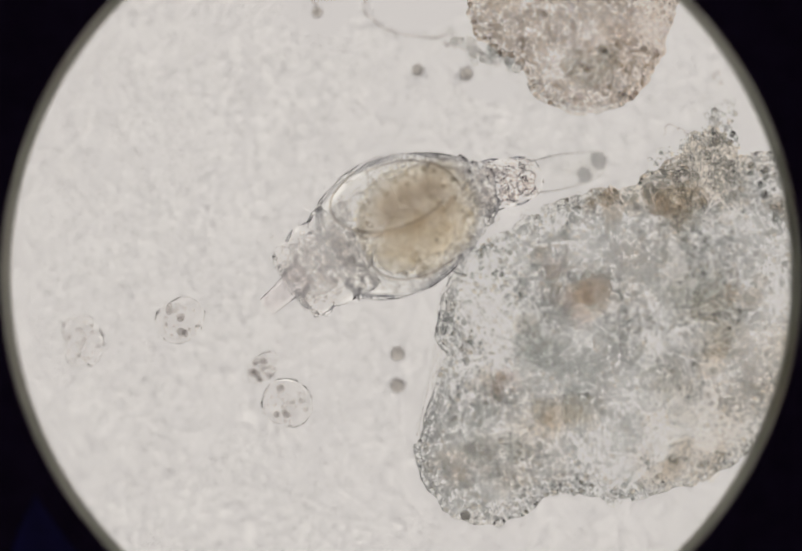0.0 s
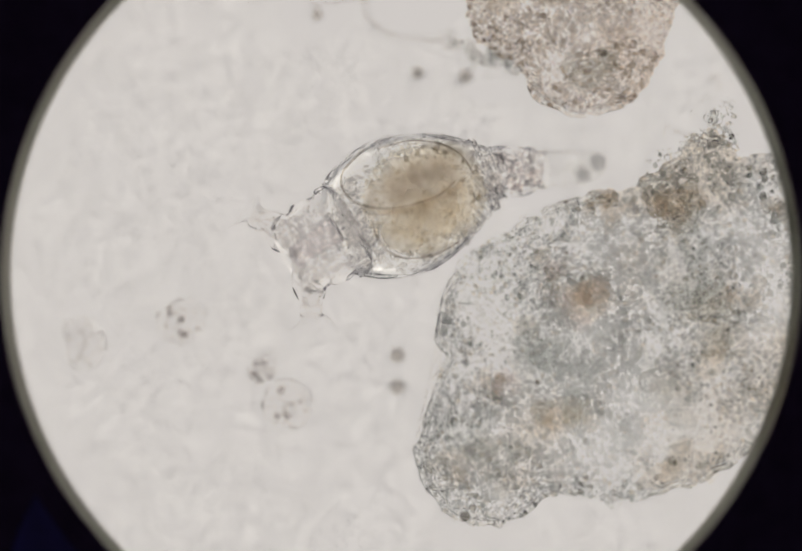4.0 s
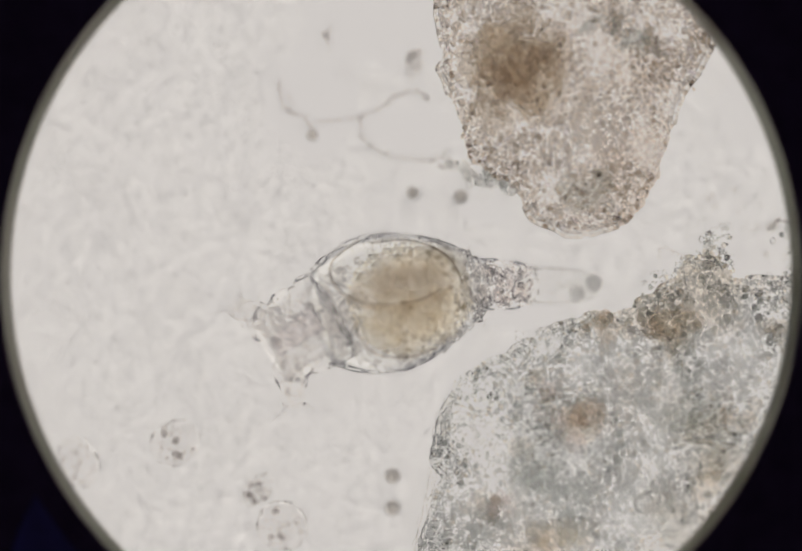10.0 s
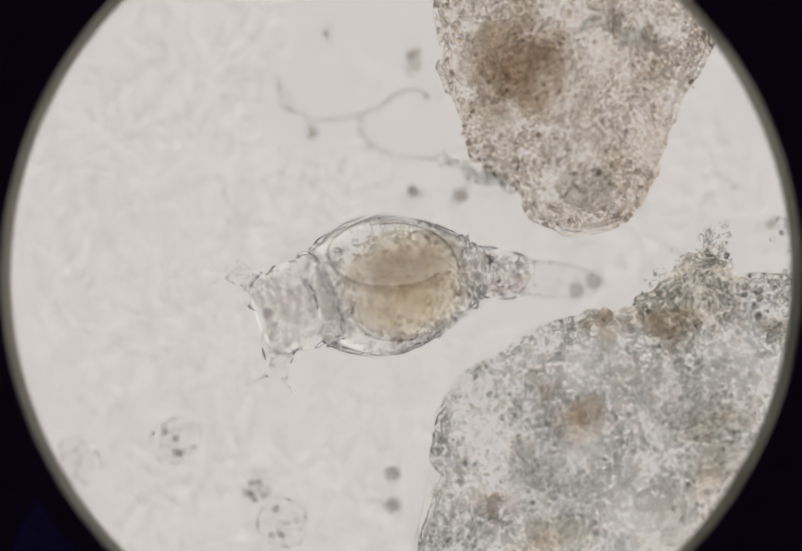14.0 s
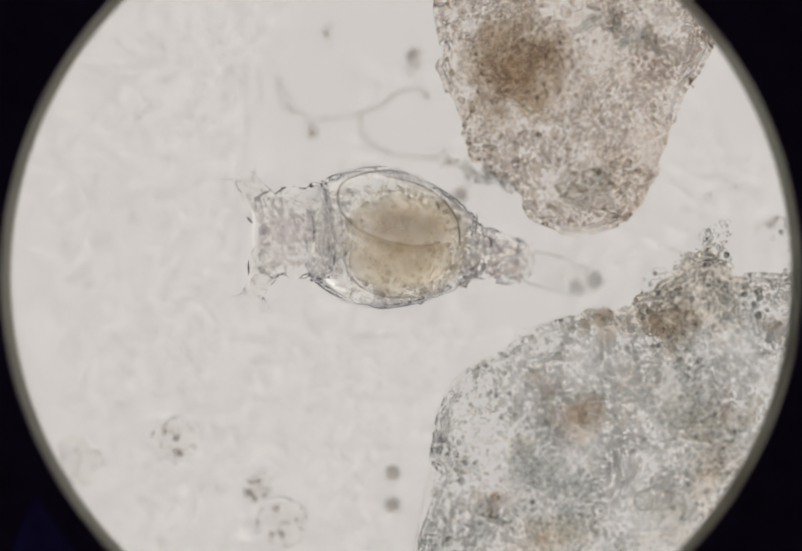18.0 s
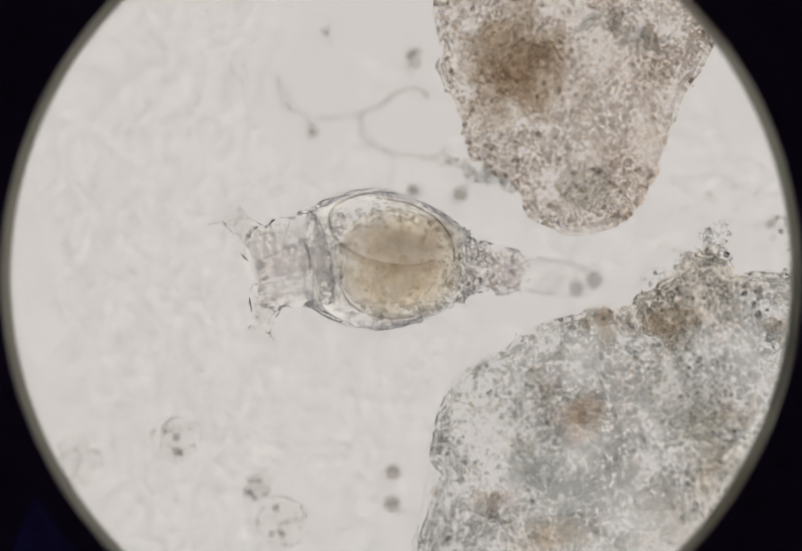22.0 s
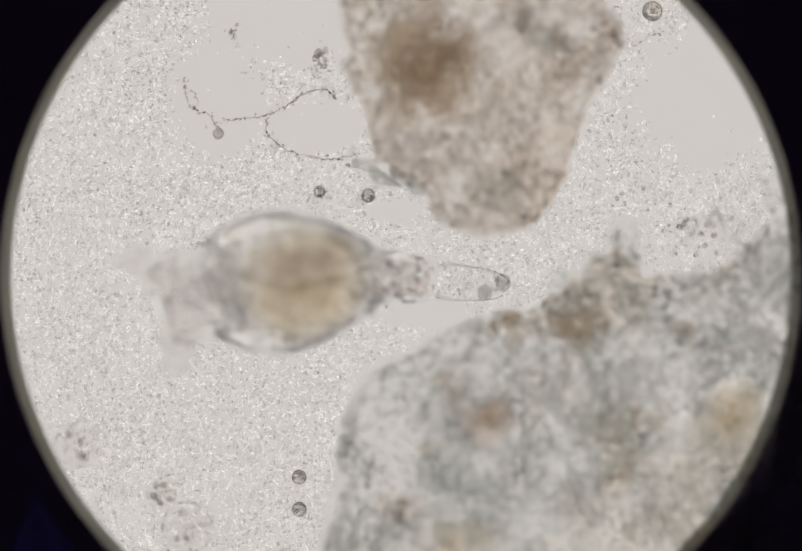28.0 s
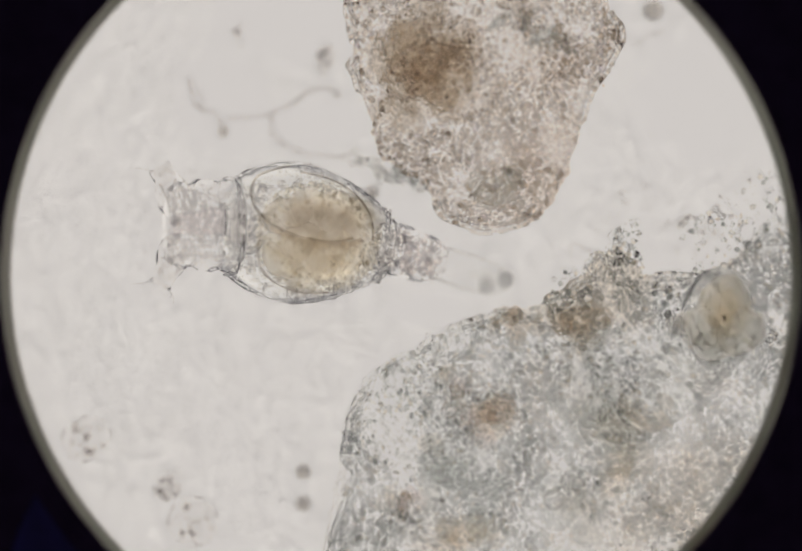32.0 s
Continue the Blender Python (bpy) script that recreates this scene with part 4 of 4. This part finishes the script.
    # head
    v, f = tube([(-24, 70), (-16, 85), (6, 88), (22, 80), (36, 85), (58, 84), (72, 75), (86, 79), (100, 76), (110, 69), (117, 56), (121, 34), (122, 8)], sides=48, squash=0.82, wrinkle=0.05, seed=5, waves=9)
    head = link_mesh("head", v, f, SKIN_THICK, body, "clear ringed head")
    for x, r in ((-14, 85), (24, 80), (74, 75), (112, 66)):
        v, f = rope([Vector(((x + 5 * math.sin(2 * a + x)) * PX, r * math.cos(a) * PX, 0.82 * r * math.sin(a) * PX)) for a in np.linspace(0, 6.283, 37)], 2.4 * PX, 7)
        link_mesh("ring_fold", v, f, FOLD, head)
    for k, y in enumerate((-52, -36, -22, -8, 8, 24, 40, 54)):
        pts = [Vector((-10 + 6 * math.sin(k), 1.1 * y, 52)), Vector((35, y + 5 * math.sin(2 * k), 58)), Vector((75, 0.92 * y, 54)), Vector((108, 0.75 * y, 44))]
        v, f = rope([p * PX for p in bend(pts, 5)], (2.0 + 1.6 * (k % 3)) * PX, 8)
        link_mesh("long_fold", v, f, LOBE, head, "lengthwise fold of the head")
    for k in range(28):
        x, y = rng.uniform(-5, 110), rng.uniform(-64, 64)
        v, f = lumpy(Vector((x, y, rng.uniform(-20, 30))) * PX, (rng.uniform(14, 34) * PX, rng.uniform(3, 7) * PX, 6 * PX), rng.uniform(0.8, 2.4), 0.45, 150 + k, 3)
        link_mesh("organ", v, f, TISSUE, head)
    for k in range(26):
        x, y = rng.uniform(-10, 112), rng.uniform(-62, 62)
        a, L, z = rng.uniform(0, 3.14), rng.uniform(14, 42), rng.uniform(-10, 45)
        pts = [Vector((x + L * q * math.cos(a) + 6 * math.sin(5 * q + k), y + L * q * math.sin(a) + 6 * math.cos(4 * q + k), z)) * PX for q in np.linspace(-0.5, 0.5, 9)]
        v, f = rope(pts, rng.uniform(1.6, 3.0) * PX, 7)
        link_mesh("fibre", v, f, TISSUE, head)
    def grains(count, x0, x1, half, parent, lo, hi, seed):
        g = np.random.RandomState(seed)
        p = np.stack([g.uniform(x0, x1, count), g.uniform(-half, half, count), g.uniform(0, 0.6 * half, count)], 1) * PX
        vv, ff = scatter(p, PX * g.uniform(lo, hi, count), seed + 1)
        tagged(link_mesh("tissue_mass", vv, ff, LOBE_GRAIN, parent, "clear granular tissue"), kind="stuff")

    grains(260, -10, 116, 72, head, 2.5, 6.0, 811)
    grains(150, 98, 140, 84, trunk, 2.5, 6.0, 815)
    grains(90, -150, -108, 46, trunk, 2.5, 6.0, 817)
    g = np.random.RandomState(823)
    ring = []
    while len(ring) < 760:
        a, q, z = g.uniform(0, 6.283), g.uniform(0.98, 1.32), g.uniform(-20, 40)
        x, y = -10 + 118 * q * math.cos(a), 102 * q * math.sin(a)
        if abs(x) < 150 and abs(y) < 0.93 * girth(x):
            ring.append((x * PX, y * PX, z * PX))
    v, f = scatter(np.array(ring), PX * g.uniform(2.2, 5.0, 760), 824)
    tagged(link_mesh("tissue_mass", v, f, LOBE_GRAIN, trunk, "pale granular tissue round the gut"), kind="stuff")
    lobe_a, hair_a = build_lobe("crown_lobe", body, -1)
    lobe_b, hair_b = build_lobe("crown_lobe", body, 1)
    v, f = tube([(-40, 26), (-10, 25), (15, 22), (44, 20), (56, 20), (60, 8)], sides=20, squash=0.9, wrinkle=0.04, seed=8)
    snout = link_mesh("snout", v, f, SNOUT_SKIN, body, "short clear snout")
    v, f = tube([(0, 10), (14, 9), (30, 8), (36, 8), (38, 3)], sides=14, squash=1.0)
    feeler = link_mesh("feeler", v, f, TISSUE, body, "short dorsal feeler")
    # foot: three sleeves that slide in one another
    v, f = tube([(-16, 20), (-10, 40), (-2, 50), (18, 48), (40, 46), (62, 45), (84, 43), (104, 39), (118, 31), (126, 20), (130, 4)], sides=32, squash=0.9, wrinkle=0.09, seed=11)
    foot_a = link_mesh("foot_base", v, f, SKIN_THICK, body, "wrinkled clear foot segment")
    for k in range(84):
        q = rng.uniform(2, 112)
        v, f = lumpy(Vector((q, rng.uniform(-34, 34), rng.uniform(-10, 25))) * PX, (rng.uniform(8, 18) * PX, rng.uniform(5, 9) * PX, 7 * PX), rng.uniform(0, 3), 0.4, 250 + k, 3)
        link_mesh("foot_gland", v, f, CELL_SKIN, foot_a)
    grains(150, 0, 112, 36, foot_a, 2.5, 5.5, 819)
    v, f = tube([(-160, 5), (-150, 18), (-130, 30), (-100, 33), (-60, 31), (-30, 28), (-8, 24), (4, 18), (11, 10), (13, 3)], sides=28, squash=0.9, wrinkle=0.02, seed=12)
    foot_b = link_mesh("foot_middle", v, f, FOOT_SKIN, body, "smooth clear foot segment")
    # Dark strands added for the outline that refraction gives the foot's sides.
    for s in (-1, 1):
        v, f = rope([p * PX for p in bend([Vector((-128, s * 29, -6)), Vector((-95, s * 32, -8)), Vector((-60, s * 30.5, -8)), Vector((-30, s * 27.5, -6)), Vector((-8, s * 23, -4)), Vector((8 + 6 * s, s * 13 - 4, -3))], 5)], 2.3 * PX, 8, 0.6)
        link_mesh("foot_outline", v, f, OUTLINE, foot_b, "dark strand for the foot's refracted side outline")
    v, f = tube([(-70, 2), (-58, 8), (-44, 14), (-28, 19), (-14, 19), (-4, 14), (3, 8), (6, 2)], sides=24, squash=0.9, wrinkle=0.02, seed=13)
    foot_c = link_mesh("foot_tip", v, f, TIP_SKIN, body, "clear rounded foot tip")
    for dx, dy, r in ((-32, -14, 13), (0, 6, 15)):
        v, f = lumpy(Vector((dx, dy, 2)) * PX, (r * PX, 1.2 * r * PX, 8 * PX), 0.3, 0.2, 61 + dx, 3)
        link_mesh("toe", v, f, TOE, foot_c, "toe with its refraction darkness put into the tint")
    tagged(body, "clear rotifer with yellow-brown gut, anchored by its foot", "rotifer")
    return body, head, lobe_a, lobe_b, hair_a, hair_b, snout, feeler, foot_a, foot_b, foot_c


ROTIFER = build_rotifer()
BODY = 1.05                      # the rotifer's size
for _o in ROTIFER[0].children_recursive:
    _o.data.transform(Matrix.Scale(BODY, 4))


def build_drifter():
    """A second rotifer that creeps through the large clump; its gut lies at its origin."""
    body = empty("creeping_rotifer")
    v, f = tube([(-92, 20), (-86, 52), (-60, 76), (-10, 84, 4), (50, 74, 10), (110, 66, 12), (180, 60, 6), (240, 52, -8), (262, 44, -14), (270, 14, -16)], sides=48, squash=0.62, wrinkle=0.02, seed=21)
    trunk = link_mesh("trunk", v, f, DRIFT_SKIN, body, "clear stretched trunk")
    v, f = tube([(-82, 16), (-76, 42), (-54, 64), (-10, 72, 4), (50, 62, 10), (110, 54, 12), (180, 48, 6), (235, 40, -8), (246, 12, -14)], sides=40, squash=0.5, wrinkle=0.03, seed=23)
    link_mesh("inner_skin", v, f, LINING, trunk, "clear inner lining")
    pile = np.random.RandomState(91)
    pieces = [lumpy(Vector((pile.normal(-4, 22), pile.normal(2, 18), pile.uniform(-8, 8))) * PX, (pile.uniform(36, 58) * PX, pile.uniform(34, 50) * PX, 16 * PX), pile.uniform(0, 3), 0.3, 91 + k, 3) for k in range(8)]
    v, f = join(pieces)
    link_mesh("gut", v, f, OCHRE, trunk, "ochre gut")
    v, f = tube([(240, 38, -8), (280, 34, -20), (330, 26, -36), (370, 18, -50), (378, 6, -53)], sides=24, squash=0.6, seed=22)
    link_mesh("foot", v, f, DRIFT_SKIN, body, "long clear foot")
    tagged(body, "second clear rotifer with ochre gut creeping through the debris", "rotifer")
    return body


DRIFTER = build_drifter()


# ---- motion ----
def motions():
    walk(EYEPIECE, [(t, pose(-du * PX, dv * PX, f + RING)) for t, du, dv, f in STAGE])
    body, head, lobe_a, lobe_b, hair_a, hair_b, snout, feeler, foot_a, foot_b, foot_c = ROTIFER
    rows = {ob: [] for ob in ROTIFER}
    for t, bu, bv, nu, nv, hu, hv in GAIT:
        du, dv = shift_at(t)
        b, n, h = at(bu - du, bv - dv), at(nu - du, nv - dv), at(hu - du, hv - dv)
        mid = (b + n) / 2
        opened = min(max((t - 2.0) / 0.7, 0.0), 1.0)
        b.z, n.z = 0.049, 0.046 + 0.016 * opened
        mid = (b + n) / 2 + (n - b).normalized() * 5 * PX
        root = along(mid, n - b)
        rows[body].append((t, root))
        inv = root.inverted()
        turn = (h - n).to_2d().angle_signed((n - b).to_2d())
        front = (h - n).to_2d().length / PX
        hp = Matrix.Translation((146 * PX, 0, 0.001)) @ Euler((0, radians(3 - 6 * opened), 0)).to_matrix().to_4x4() @ Euler((0, 0, turn)).to_matrix().to_4x4() @ Matrix.Translation(((front - 134) * PX, 0, 0))
        rows[head].append((t, hp))
        for lobe, s in ((lobe_a, -1), (lobe_b, 1)):
            rows[lobe].append((t, hp @ pose((52 + 56 * opened) * PX, s * (28 + 30 * opened) * PX, 0.001, 0, 0, s * 62 * opened)))
        rows[snout].append((t, hp @ pose((125 - 75 * opened) * PX, -4 * PX, 0.004, 0, 0, 4)))
        rows[feeler].append((t, hp @ pose((70 + 6 * opened) * PX, -70 * PX, 0.012, 0, 0, -75 + 25 * (1 - opened))))
        back = root @ Vector((-146 * PX, 0, -0.002))
        way = ANCHOR - back
        knee = back + way * 0.52
        knee.z = 0.026
        rows[foot_a].append((t, inv @ along(back, knee - back)))
        rows[foot_b].append((t, inv @ along(ANCHOR, ANCHOR - knee)))
        rows[foot_c].append((t, inv @ along(ANCHOR, Vector((way.x, way.y, 0)))))
    for ob in (body, head, lobe_a, lobe_b, snout, feeler, foot_a, foot_b, foot_c):
        walk(ob, rows[ob])
    for hair, s in ((hair_a, 1), (hair_b, -1)):
        walk(hair, [(k * 0.2, pose(0, 0, 0, s * 9 * math.sin(k * 2.1), 4 * math.sin(k * 1.3), 5 * s * math.cos(k * 1.7))) for k in range(161)])
    # the second rotifer: seconds, place on the slide (u, v), heading in degrees
    track = [(0.0, 1850, 640, 250), (16.5, 1840, 620, 250), (19.2, 1680, 625, 245), (20.0, 1525, 612, 238), (20.5, 1496, 606, 236), (21.0, 1482, 640, 232), (21.5, 1520, 690, 230), (22.2, 1660, 740, 235), (23.0, 1820, 780, 240),
             (26.0, 1800, 850, 230), (28.0, 1600, 812, 205), (29.0, 1640, 830, 205), (30.0, 1622, 826, 205), (30.5, 1602, 804, 205), (31.0, 1618, 748, 215), (31.5, 1618, 650, 236), (32.0, 1580, 624, 233)]
    walk(DRIFTER, [(t, Matrix.Translation(at(u, v, 0.034 if 25 < t < 30.2 else 0.088)) @ Euler((0, 0, radians(a))).to_matrix().to_4x4()) for t, u, v, a in track])


motions()
